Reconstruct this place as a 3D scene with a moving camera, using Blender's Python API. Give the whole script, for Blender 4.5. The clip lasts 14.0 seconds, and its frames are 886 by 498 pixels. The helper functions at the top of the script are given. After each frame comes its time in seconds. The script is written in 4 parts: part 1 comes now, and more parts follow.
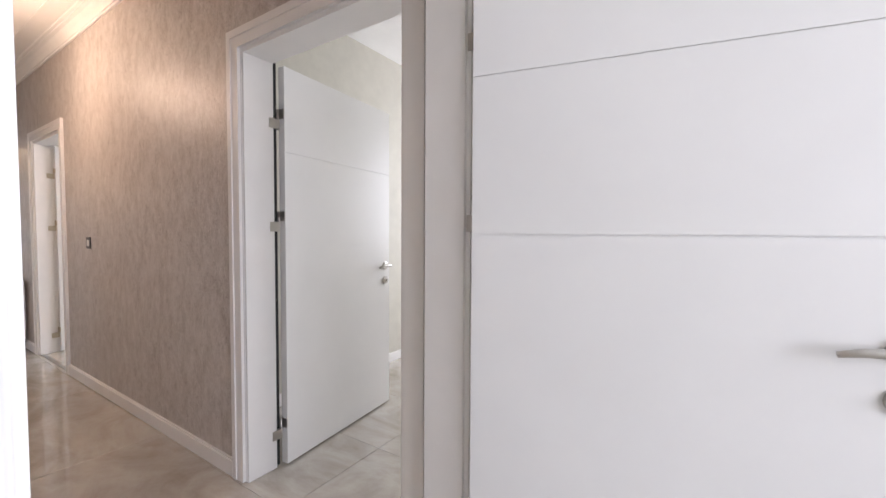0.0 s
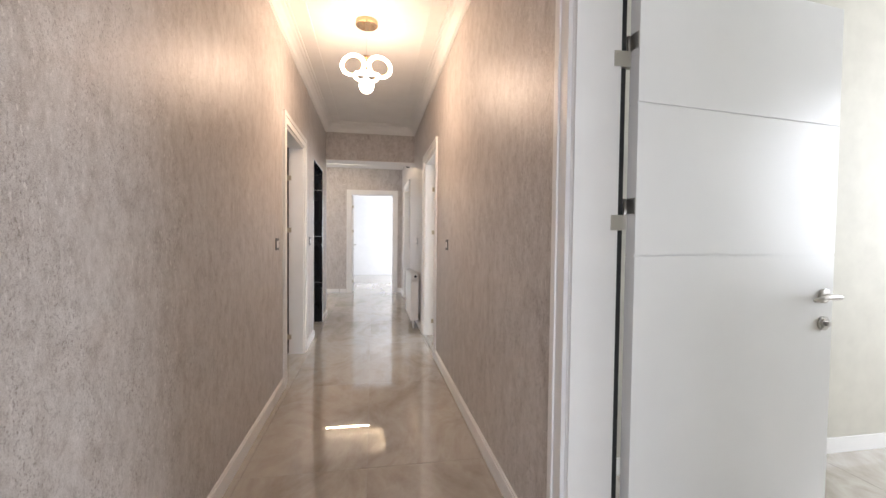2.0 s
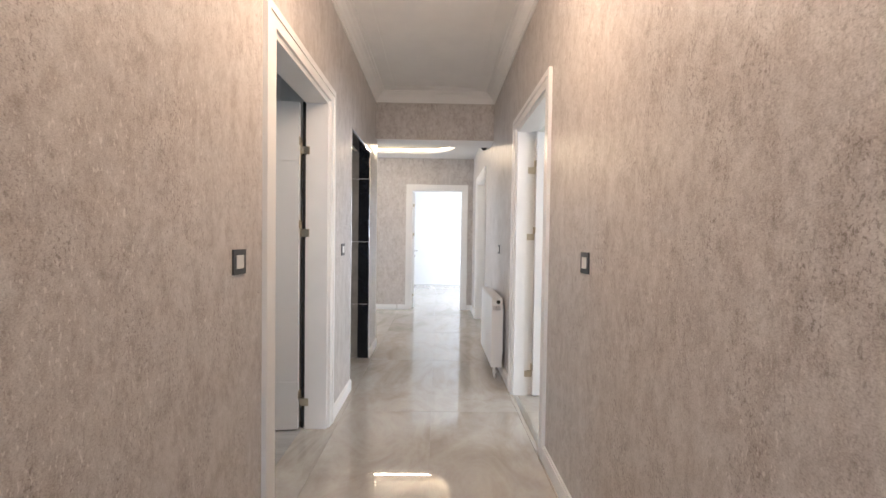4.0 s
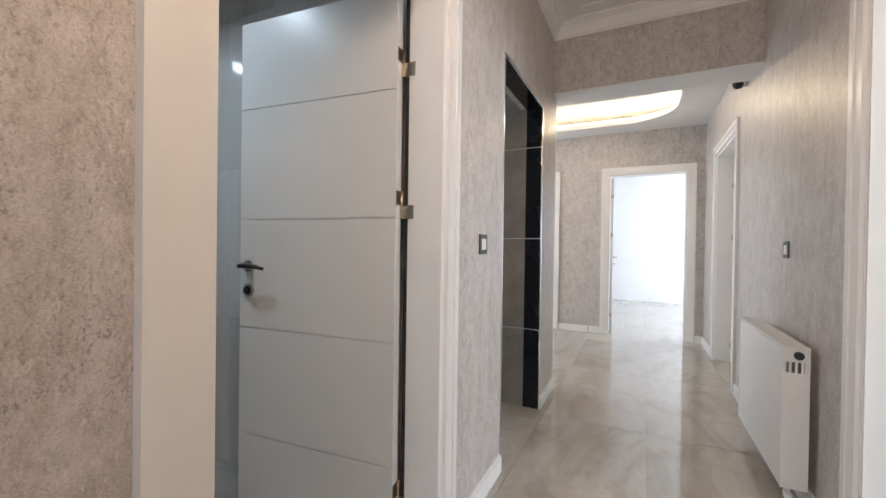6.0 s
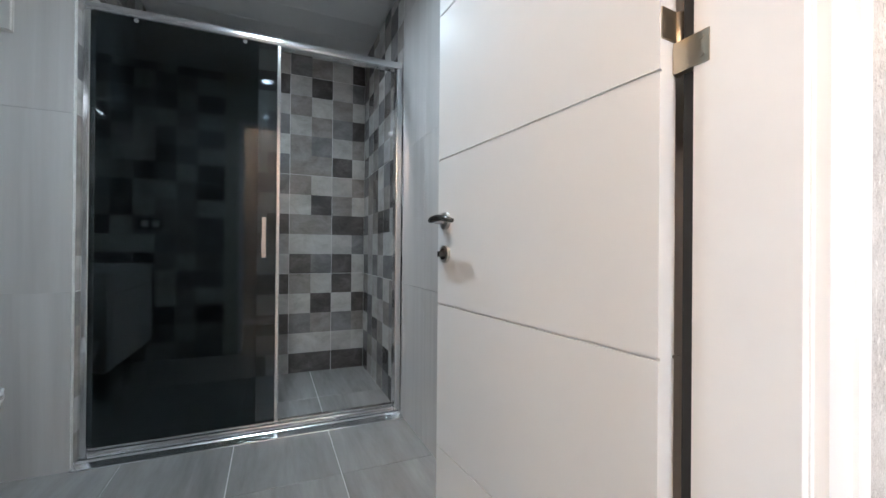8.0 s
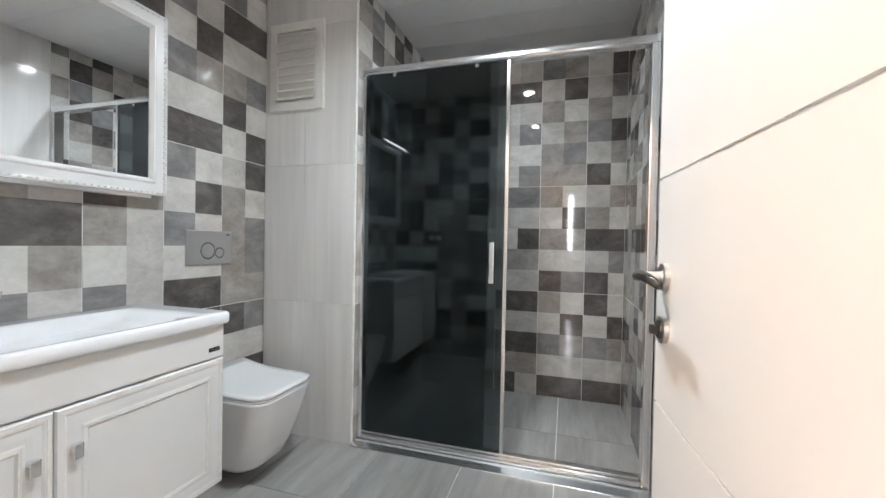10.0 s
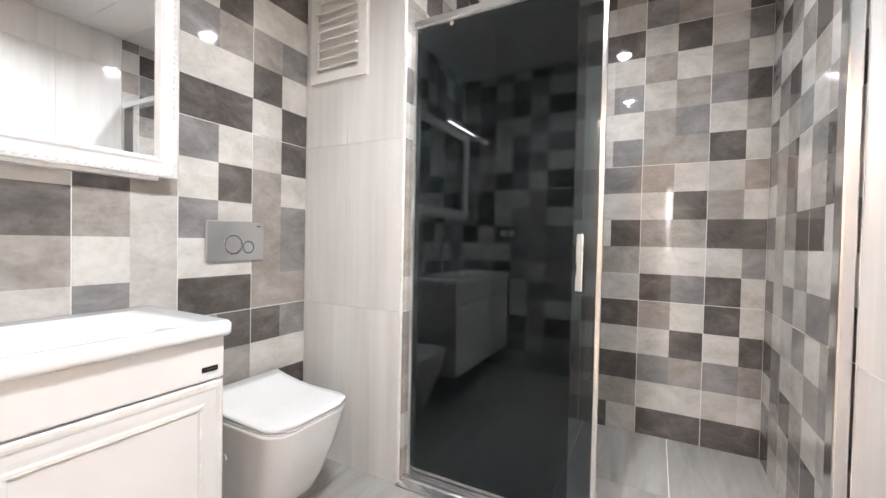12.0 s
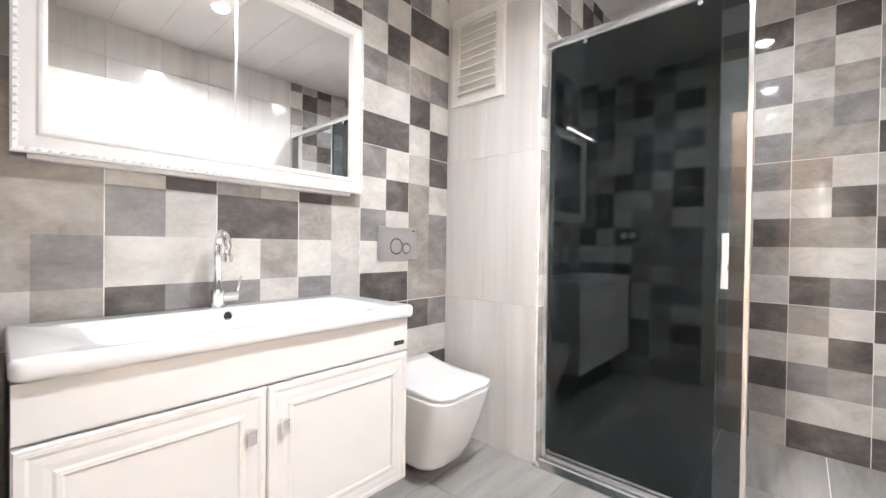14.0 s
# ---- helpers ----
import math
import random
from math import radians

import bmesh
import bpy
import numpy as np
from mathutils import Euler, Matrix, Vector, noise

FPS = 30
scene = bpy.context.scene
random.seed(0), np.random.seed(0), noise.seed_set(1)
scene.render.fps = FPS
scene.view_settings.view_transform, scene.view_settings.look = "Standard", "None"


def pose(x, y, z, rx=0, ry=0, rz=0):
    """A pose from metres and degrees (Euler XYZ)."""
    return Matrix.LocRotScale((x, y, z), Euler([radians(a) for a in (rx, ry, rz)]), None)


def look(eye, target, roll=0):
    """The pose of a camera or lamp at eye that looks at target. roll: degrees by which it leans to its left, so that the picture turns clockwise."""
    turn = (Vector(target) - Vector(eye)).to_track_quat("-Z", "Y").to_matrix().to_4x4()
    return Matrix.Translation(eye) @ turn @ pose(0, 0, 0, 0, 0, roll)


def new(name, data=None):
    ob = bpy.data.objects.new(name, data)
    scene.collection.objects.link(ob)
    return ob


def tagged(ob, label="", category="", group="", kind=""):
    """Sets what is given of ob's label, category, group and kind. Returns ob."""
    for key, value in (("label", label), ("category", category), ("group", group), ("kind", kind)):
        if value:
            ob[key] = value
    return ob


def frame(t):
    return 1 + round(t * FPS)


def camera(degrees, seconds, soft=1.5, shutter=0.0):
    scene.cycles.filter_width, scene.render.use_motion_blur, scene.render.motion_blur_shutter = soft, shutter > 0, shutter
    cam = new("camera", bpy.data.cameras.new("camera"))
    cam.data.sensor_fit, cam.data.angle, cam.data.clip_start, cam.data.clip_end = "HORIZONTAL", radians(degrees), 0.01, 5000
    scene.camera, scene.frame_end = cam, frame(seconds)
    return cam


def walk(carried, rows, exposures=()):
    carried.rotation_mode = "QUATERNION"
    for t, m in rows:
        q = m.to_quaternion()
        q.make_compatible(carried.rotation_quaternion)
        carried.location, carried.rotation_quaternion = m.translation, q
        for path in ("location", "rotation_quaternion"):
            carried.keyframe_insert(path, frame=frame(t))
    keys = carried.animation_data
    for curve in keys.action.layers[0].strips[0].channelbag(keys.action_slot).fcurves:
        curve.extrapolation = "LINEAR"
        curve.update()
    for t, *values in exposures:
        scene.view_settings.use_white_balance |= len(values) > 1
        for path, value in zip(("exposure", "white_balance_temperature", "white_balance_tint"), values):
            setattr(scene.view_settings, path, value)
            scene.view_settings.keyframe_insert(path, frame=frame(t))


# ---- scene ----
cam = camera(95.9, 14.0)
PATH = [
    (0, (0.232, -4.779, 1.194), (1.9, -3.678, 1.115), 0.3),
    (0.5, (0.414, -4.707, 1.213), (1.718, -3.192, 1.143), 0.4),
    (1, (0.567, -4.532, 1.183), (1.476, -2.751, 1.114), 0.4),
    (1.5, (0.642, -4.335, 1.179), (1.273, -2.439, 1.121), 0.6),
    (2, (0.671, -4.13, 1.172), (1.018, -2.162, 1.111), 0.6),
    (2.5, (0.683, -3.788, 1.182), (0.863, -1.797, 1.127), 0.6),
    (4.8, (0.656, -1.872, 1.193), (0.52, 0.123, 1.158), 0.6),
    (5, (0.647, -1.742, 1.19), (0.432, 0.246, 1.162), 0.5),
    (5.5, (0.648, -1.463, 1.167), (0.14, 0.471, 1.148), 0.6),
    (6, (0.61, -1.239, 1.104), (-0.277, 0.553, 1.087), 0.8),
    (6.5, (0.499, -1.053, 1.046), (-0.755, 0.505, 1.024), 0.9),
    (7, (0.43, -0.922, 0.999), (-1.044, 0.43, 0.976), 0.9),
    (7.5, (0.361, -0.762, 0.95), (-1.304, 0.345, 0.944), 0.7),
    (8, (0.264, -0.595, 0.92), (-1.573, 0.195, 0.927), 0.5),
    (8.5, (0.2, -0.385, 0.938), (-1.757, 0.063, 0.955), 0.7),
    (9, (0.18, -0.287, 1.0), (-1.819, -0.249, 1.012), 0.7),
    (11.3, (-0.346, -0.325, 1.08), (-2.125, -1.237, 1.015), 1.2),
    (11.5, (-0.387, -0.343, 1.065), (-2.163, -1.262, 1.005), 1.1),
    (12, (-0.439, -0.397, 1.04), (-2.204, -1.337, 1.0), 1.2),
    (12.5, (-0.405, -0.436, 1.051), (-2.109, -1.481, 1.017), 1.1),
    (13, (-0.340, -0.454, 1.04), (-1.963, -1.622, 1.009), 1.0),
    (13.5, (-0.277, -0.445, 1.031), (-1.816, -1.723, 1.007), 0.8),
    (14, (-0.167, -0.428, 1.019), (-1.655, -1.763, 0.998), 0.8),
]
EXPOSURES = [(0.0, 0.1, 6300, 19), (1.0, 0.2, 6250, 15), (2.5, 0.22, 6200, 14), (5.0, 0.5, 5850, 11), (5.5, 0.32, 5900, 11), (6.0, 0.25, 5950, 11),
             (6.5, 0.2, 6100, 11), (7.0, 0.35, 6100, 11), (7.5, 0.85, 5850, 11), (8.0, 1.2, 5850, 11), (8.5, 1.6, 5850, 11), (9.0, 1.75, 5950, 11),
             (11.4, 2.55, 6950, 21), (14.0, 2.85, 6950, 21)]
walk(cam, [(t, look(eye, target, roll)) for t, eye, target, roll in PATH], EXPOSURES)

# ---- world and lights ----
world = bpy.data.worlds.new("sky")
scene.world = world
world.use_nodes = True
wn = world.node_tree.nodes
sky = wn.new("ShaderNodeTexSky")
sky.sky_type = "NISHITA"
sky.sun_disc = False
sky.sun_elevation = radians(40)
sky.sun_rotation = radians(200)
world.node_tree.links.new(sky.outputs[0], wn["Background"].inputs[0])
wn["Background"].inputs[1].default_value = 0.1


def lamp_area(name, m, w, h, watts, colour=(1, 1, 1), shape="RECTANGLE", spread=180):
    data = bpy.data.lights.new(name, "AREA")
    data.shape = shape
    data.size, data.size_y, data.energy, data.color = w, h, watts, colour
    data.spread = radians(spread)
    ob = new(name, data)
    ob.matrix_world = m
    return ob


DAY = (0.93, 0.97, 1.0)
WARM = (1.0, 0.71, 0.48)
COOL = (0.80, 0.94, 1.0)
# daylight lamps for the rooms off the corridor, whose windows are out of view
lamp_area("daylight_lamp", look((0.35, -8.05, 1.6), (0.75, 0, 1.4)), 3.2, 1.4, 125, (0.88, 0.93, 1.0))
lamp_area("daylight_lamp", look((4.85, -3.6, 1.6), (1.6, -3.0, 1.2)), 1.5, 1.4, 82, DAY)
lamp_area("daylight_lamp", look((4.85, -0.8, 1.6), (0, 0.5, 1.2)), 1.3, 1.4, 97, DAY)
lamp_area("daylight_lamp", look((3.30, 6.3, 1.5), (0, 6.3, 1.2)), 2.6, 1.7, 122, DAY)
lamp_area("daylight_lamp", look((4.85, 3.1, 1.6), (0, 3.1, 1.3)), 0.9, 1.4, 17, DAY)
lamp_area("daylight_lamp", look((-3.05, 3.1, 1.6), (3, 3.1, 1.2)), 1.6, 1.5, 47, DAY)
# added lamp that brightens the taupe tiled side room; no known window there
lamp_area("daylight_lamp", look((-1.72, 0.9, 1.6), (0, 0.9, 1.2)), 0.6, 0.8, 8, DAY)
# recessed spots of the bathroom
for sx, sy, sw in ((-2.12, -0.64, 2.0), (-1.06, -0.66, 5.3)):
    lamp_area("spot_light", look((sx, sy, 2.415), (sx, sy, 0)), 0.075, 0.075, sw, COOL, "DISK", 149)
# pendant of the corridor
for px, py, pz, w in ((0.52, -1.06, 2.35, 10.5), (0.72, -1.06, 2.35, 10.5), (0.62, -1.06, 2.19, 6)):
    pl = bpy.data.lights.new("pendant_light", "POINT")
    pl.energy, pl.color, pl.shadow_soft_size = w, WARM, 0.17
    new("pendant_light", pl).location = (px, py, pz)
# light strip lying in the recess of the hall ceiling
lamp_area("strip_light", look((-0.3, 3.9, 2.62), (-0.3, 3.3, 2.70)), 2.2, 0.03, 16, (1, .76, .48))
lamp_area("strip_light", look((0.92, 3.0, 2.62), (0.2, 3.0, 2.70)), 1.4, 0.03, 6, (1, .76, .48))


# ---- materials ----
def mat(name, colour, rough=0.5, metal=0.0, **kw):
    m = bpy.data.materials.new(name)
    m.use_nodes = True
    b = m.node_tree.nodes["Principled BSDF"]
    b.inputs["Base Color"].default_value = (*colour, 1)
    b.inputs["Roughness"].default_value = rough
    b.inputs["Metallic"].default_value = metal
    for k, v in kw.items():
        b.inputs[k].default_value = v
    return m


def nodes_of(m):
    return m.node_tree.nodes, m.node_tree.links, m.node_tree.nodes["Principled BSDF"]


def coords(n, l, scale, kind="Object"):
    tc = n.new("ShaderNodeTexCoord")
    mp = n.new("ShaderNodeMapping")
    mp.inputs["Scale"].default_value = scale
    l.new(tc.outputs[kind], mp.inputs["Vector"])
    return mp.outputs["Vector"]


def noise_tex(n, l, vec, scale, detail=4, rough=0.55, dist=0.0):
    t = n.new("ShaderNodeTexNoise")
    t.inputs["Scale"].default_value = scale
    t.inputs["Detail"].default_value = detail
    t.inputs["Roughness"].default_value = rough
    t.inputs["Distortion"].default_value = dist
    l.new(vec, t.inputs["Vector"])
    return t.outputs["Fac"]


def ramp(n, l, fac, stops):
    r = n.new("ShaderNodeValToRGB")
    el = r.color_ramp.elements
    el[0].position, el[0].color = stops[0][0], (*stops[0][1], 1)
    el[1].position, el[1].color = stops[-1][0], (*stops[-1][1], 1)
    for p, c in stops[1:-1]:
        e = el.new(p)
        e.color = (*c, 1)
    l.new(fac, r.inputs["Fac"])
    return r.outputs["Color"]


def mix(n, l, fac, a, b, mode="MIX"):
    x = n.new("ShaderNodeMix")
    x.data_type, x.blend_type = "RGBA", mode
    for s, v in ((x.inputs[0], fac), (x.inputs[6], a), (x.inputs[7], b)):
        if isinstance(v, (int, float)):
            s.default_value = v
        elif isinstance(v, tuple):
            s.default_value = (*v, 1)
        else:
            l.new(v, s)
    return x.outputs[2]


def bump(n, l, b, height, strength=0.2, dist=0.002):
    bp = n.new("ShaderNodeBump")
    bp.inputs["Strength"].default_value = strength
    bp.inputs["Distance"].default_value = dist
    l.new(height, bp.inputs["Height"])
    l.new(bp.outputs["Normal"], b.inputs["Normal"])


def wallpaper():
    """Textured paper like worn plaster: soft upright drifts, rubbed patches, fine dark flecks gathered in them and
    metallic glints painted as bright flecks.
    """
    m = mat("wallpaper", (.45, .41, .38), 0.42)
    n, l, b = nodes_of(m)
    cloud = noise_tex(n, l, coords(n, l, (1, 1, 0.55)), 3.2, 5, 0.6, 0.5)
    blot = noise_tex(n, l, coords(n, l, (1, 1, 0.5)), 15, 6, 0.7, 0.4)
    rub = noise_tex(n, l, coords(n, l, (1, 1, 0.62)), 34, 6, 0.72, 0.3)
    drift = noise_tex(n, l, coords(n, l, (1, 1, 0.45)), 8.5, 5, 0.68, 0.5)
    fleck = noise_tex(n, l, coords(n, l, (1, 1, 0.62)), 150, 5, 0.72, 0.4)
    # mask of the metallic glints, put into the colour as pale flecks
    glint = noise_tex(n, l, coords(n, l, (1, 1, 0.4)), 120, 3, 0.6, 0.2)
    c = ramp(n, l, cloud, [(0.32, (.385, .345, .31)), (0.5, (.465, .43, .40)), (0.68, (.54, .515, .485))])
    c = mix(n, l, 0.62, c, ramp(n, l, blot, [(0.37, (.235, .19, .155)), (0.48, (.455, .42, .39)), (0.60, (.60, .575, .545))]))
    c = mix(n, l, 0.40, c, ramp(n, l, rub, [(0.38, (.215, .175, .145)), (0.49, (.46, .425, .395)), (0.61, (.63, .605, .575))]))
    grain = noise_tex(n, l, coords(n, l, (1, 1, 1.6)), 230, 3, 0.7)
    c = mix(n, l, 0.34, c, ramp(n, l, grain, [(0.34, (.20, .165, .14)), (0.5, (.46, .425, .395)), (0.68, (.68, .65, .62))]))
    gather = ramp(n, l, drift, [(0.40, (.06,) * 3), (0.62, (1,) * 3)])
    bare = ramp(n, l, cloud, [(0.40, (1,) * 3), (0.60, (.25,) * 3)])
    for f, lo, hi, top, where, tone in ((fleck, 0.38, 0.48, .68, gather, (.13, .10, .08)), (glint, 0.66, 0.60, .55, bare, (.74, .71, .67))):
        amount = n.new("ShaderNodeMath")
        amount.operation = "MULTIPLY"
        stops = sorted([(lo, (top,) * 3), (hi, (0,) * 3)])
        l.new(ramp(n, l, f, stops), amount.inputs[0])
        l.new(where, amount.inputs[1])
        c = mix(n, l, amount.outputs[0], c, tone)
    c = mix(n, l, 1.0, c, (1.13, 1.13, 1.14), "MULTIPLY")
    l.new(c, b.inputs["Base Color"])
    l.new(ramp(n, l, rub, [(0.35, (.34,) * 3), (0.7, (.55,) * 3)]), b.inputs["Roughness"])
    bump(n, l, b, rub, 0.45, 0.0016)
    return m


def painted(name, colour, rough, scale=6, amount=0.05, grain=0.03):
    m = mat(name, colour, rough)
    n, l, b = nodes_of(m)
    f = noise_tex(n, l, coords(n, l, (1, 1, 1)), scale, 5, 0.6)
    lo = tuple(c * (1 - amount) for c in colour)
    hi = tuple(min(1, c * (1 + amount)) for c in colour)
    l.new(ramp(n, l, f, [(0.3, lo), (0.7, hi)]), b.inputs["Base Color"])
    g = noise_tex(n, l, coords(n, l, (1, 1, 1)), 180, 2)
    bump(n, l, b, g, grain, 0.0006)
    return m


def marble_floor():
    m = mat("polished_tile", (.5, .47, .43), 0.07)
    n, l, b = nodes_of(m)
    b.inputs["IOR"].default_value = 1.85
    info = n.new("ShaderNodeObjectInfo")
    v = coords(n, l, (1.0, 0.55, 1))
    add = n.new("ShaderNodeVectorMath")
    add.operation = "ADD"
    sc = n.new("ShaderNodeVectorMath")
    sc.operation = "SCALE"
    sc.inputs[0].default_value = (17, 11, 5)
    l.new(info.outputs["Random"], sc.inputs["Scale"])
    l.new(v, add.inputs[0])
    l.new(sc.outputs[0], add.inputs[1])
    f1 = noise_tex(n, l, add.outputs[0], 2.4, 7, 0.62, 1.4)
    f2 = noise_tex(n, l, add.outputs[0], 9, 6, 0.65, 0.8)
    c = ramp(n, l, f1, [(0.30, (.29, .255, .21)), (0.46, (.42, .38, .33)), (0.56, (.49, .455, .405)), (0.72, (.36, .32, .27))])
    c = mix(n, l, 0.25, c, ramp(n, l, f2, [(0.35, (.34, .30, .25)), (0.65, (.52, .485, .435))]))
    l.new(c, b.inputs["Base Color"])
    l.new(ramp(n, l, f2, [(0.3, (.008,) * 3), (0.7, (.024,) * 3)]), b.inputs["Roughness"])
    return m


def stone_tile(name, tones, rough=0.3, scale=3.0, stretch=(1, 1, 1), fine=0.2):
    m = mat(name, tones[1], rough)
    n, l, b = nodes_of(m)
    info = n.new("ShaderNodeObjectInfo")
    v = coords(n, l, stretch)
    add = n.new("ShaderNodeVectorMath")
    sc = n.new("ShaderNodeVectorMath")
    sc.operation = "SCALE"
    sc.inputs[0].default_value = (13, 7, 9)
    l.new(info.outputs["Random"], sc.inputs["Scale"])
    l.new(v, add.inputs[0])
    l.new(sc.outputs[0], add.inputs[1])
    f = noise_tex(n, l, add.outputs[0], scale, 6, 0.62, 0.5)
    f2 = noise_tex(n, l, add.outputs[0], scale * 7, 4, 0.6)
    c = ramp(n, l, f, [(0.28, tones[0]), (0.5, tones[1]), (0.72, tones[2])])
    c = mix(n, l, fine, c, ramp(n, l, f2, [(0.3, tones[0]), (0.7, tones[2])]))
    l.new(c, b.inputs["Base Color"])
    l.new(ramp(n, l, f2, [(0.3, (rough * .75,) * 3), (0.7, (rough * 1.3,) * 3)]), b.inputs["Roughness"])
    return m


def emitter(name, colour, strength):
    m = mat(name, colour, 0.4)
    b = m.node_tree.nodes["Principled BSDF"]
    b.inputs["Emission Color"].default_value = (*colour, 1)
    b.inputs["Emission Strength"].default_value = strength
    return m


def smoked_glass(name, tint):
    """Tinted pane: clear passage through its colour, with gloss that rises towards grazing angles."""
    m = bpy.data.materials.new(name)
    m.use_nodes = True
    n, l = m.node_tree.nodes, m.node_tree.links
    n.remove(n["Principled BSDF"])
    clear, gloss, blend, lw = (n.new("ShaderNode" + k) for k in ("BsdfTransparent", "BsdfGlossy", "MixShader", "LayerWeight"))
    clear.inputs["Color"].default_value = (*tint, 1)
    gloss.inputs["Roughness"].default_value = 0.0
    gloss.inputs["Color"].default_value = (.9, .95, .96, 1)
    power, scale = n.new("ShaderNodeMath"), n.new("ShaderNodeMath")
    power.operation, scale.operation = "POWER", "MULTIPLY_ADD"
    power.inputs[1].default_value = 4.0
    scale.inputs[1].default_value, scale.inputs[2].default_value = 0.6, 0.045
    l.new(lw.outputs["Facing"], power.inputs[0])
    l.new(power.outputs[0], scale.inputs[0])
    l.new(scale.outputs[0], blend.inputs["Fac"])
    l.new(clear.outputs[0], blend.inputs[1])
    l.new(gloss.outputs[0], blend.inputs[2])
    l.new(blend.outputs[0], n["Material Output"].inputs["Surface"])
    return m


M_PAPER = wallpaper()
M_DOOR = painted("white_lacquer", (.75, .745, .73), 0.32, 3, 0.02, 0.02)
M_CASING = painted("white_casing", (.80, .79, .77), 0.38, 5, 0.025, 0.02)
M_CEIL = painted("ceiling_paint", (.80, .79, .77), 0.75, 4, 0.03, 0.05)
M_ROOM = painted("pale_wall", (.54, .52, .455), 0.7, 9, 0.05, 0.08)
M_WHITE_ROOM = painted("white_wall", (.84, .84, .84), 0.7, 5, 0.02, 0.05)
M_FLOOR = marble_floor()
M_GROUT = painted("grout", (.34, .32, .30), 0.9, 30, 0.15, 0.2)
M_GROUT_PALE = painted("pale_grout", (.76, .745, .72), 0.9, 30, 0.12, 0.2)
M_STEEL = mat("brushed_steel", (.55, .53, .50), 0.32, 1.0)
M_BRASS = mat("hinge_metal", (.50, .44, .34), 0.35, 1.0)
M_CHROME = mat("chrome", (.82, .83, .84), 0.06, 1.0)
M_ALU = mat("polished_aluminium", (.80, .81, .82), 0.18, 1.0)
M_DARK = painted("black_nickel", (.03, .028, .027), 0.22, 30, 0.2)
# near-black standing in for shade in the hinge gap; also button gaps, slots
M_GAP = mat("gap_black", (.02, .02, .02), 0.8)
M_SWITCH_F = painted("grey_plastic", (.045, .042, .04), 0.35, 30, 0.05)
M_SWITCH_K = painted("white_plastic", (.74, .72, .68), 0.35, 30, 0.03)
M_GOLD = mat("gold_metal", (.72, .50, .30), 0.25, 1.0)
M_GLOW = emitter("lit_acrylic", (1.0, .84, .66), 9)
M_SPOT = emitter("lit_spot", (.97, 1, 1), 25)
M_BAR = emitter("lit_bar", (.97, 1, 1), 4.0)
M_STRIP = emitter("lit_strip", (1, .78, .5), 7)
M_RADI = painted("radiator_enamel", (.78, .775, .76), 0.3, 8, 0.02)
M_BLACK = painted("black_plastic", (.015, .015, .016), 0.3, 20, 0.1)
M_CERAMIC = painted("white_ceramic", (.80, .80, .80), 0.10, 3, 0.01, 0.0)
M_VANITY = painted("vanity_lacquer", (.74, .73, .715), 0.22, 3, 0.015, 0.01)
M_PATINA = painted("gilded_edge", (.74, .71, .645), 0.4, 40, 0.16, 0.1)
M_MIRROR = mat("mirror", (.93, .94, .94), 0.0, 1.0)
M_PLATE = mat("satin_chrome", (.50, .50, .50), 0.3, 0.75)
M_SMOKE = smoked_glass("smoked_glass", (.43, .465, .48))
M_BATHCEIL = painted("ceiling_panel", (.68, .68, .68), 0.25, 3, 0.04, 0.02)
M_BATHFLOOR = stone_tile("grey_floor_tile", [(.24, .228, .217), (.335, .322, .309), (.43, .418, .40)], 0.14, 3.0, (0.35, 2.2, 1), 0.15)
M_PALETILE = stone_tile("pale_wall_tile", [(.52, .50, .478), (.65, .63, .608), (.74, .72, .70)], 0.12, 1.9, (2.2, 2.2, 0.10), 0.22)
M_BLACKTILE = stone_tile("black_marble", [(.006, .007, .009), (.010, .011, .014), (.02, .022, .028)], 0.06, 5)
M_TAUPETILE = stone_tile("taupe_marble", [(.20, .18, .16), (.26, .24, .215), (.34, .31, .28)], 0.12, 3)
TONES = {
    "L": stone_tile("cream_patch", [(.40, .375, .34), (.56, .54, .505), (.68, .665, .635)], 0.05, 6.5, (1, 1, 1.5), 0.2),
    "l": stone_tile("pale_grey_patch", [(.34, .32, .295), (.47, .445, .42), (.60, .575, .545)], 0.05, 6.5, (1, 1, 1.5), 0.2),
    "m": stone_tile("taupe_patch", [(.20, .178, .16), (.31, .283, .26), (.43, .40, .37)], 0.05, 6.5, (1, 1, 1.5), 0.2),
    "g": stone_tile("grey_patch", [(.14, .132, .13), (.225, .216, .213), (.32, .31, .302)], 0.05, 6.5, (1, 1, 1.5), 0.2),
    "d": stone_tile("dark_patch", [(.05, .043, .04), (.10, .089, .083), (.19, .172, .16)], 0.05, 6.5, (1, 1, 1.5), 0.2),
}
TONE_ORDER = "Llmgd"


# ---- mesh helpers ----
def box(bm, x0, x1, y0, y1, z0, z1, mi=0, m=None):
    xs, ys, zs = sorted((x0, x1)), sorted((y0, y1)), sorted((z0, z1))
    vs = [Vector((x, y, z)) for z in zs for y in ys for x in xs]
    if m is not None:
        vs = [m @ v for v in vs]
    vs = [bm.verts.new(v) for v in vs]
    fs = []
    for q in ((0, 2, 3, 1), (4, 5, 7, 6), (0, 1, 5, 4), (2, 6, 7, 3), (0, 4, 6, 2), (1, 3, 7, 5)):
        f = bm.faces.new([vs[i] for i in q])
        f.material_index = mi
        fs.append(f)
    return fs


def bevel(bm, width, seg=2):
    bmesh.ops.bevel(bm, geom=bm.edges[:], offset=width, segments=seg, affect="EDGES", profile=0.6, clamp_overlap=True)


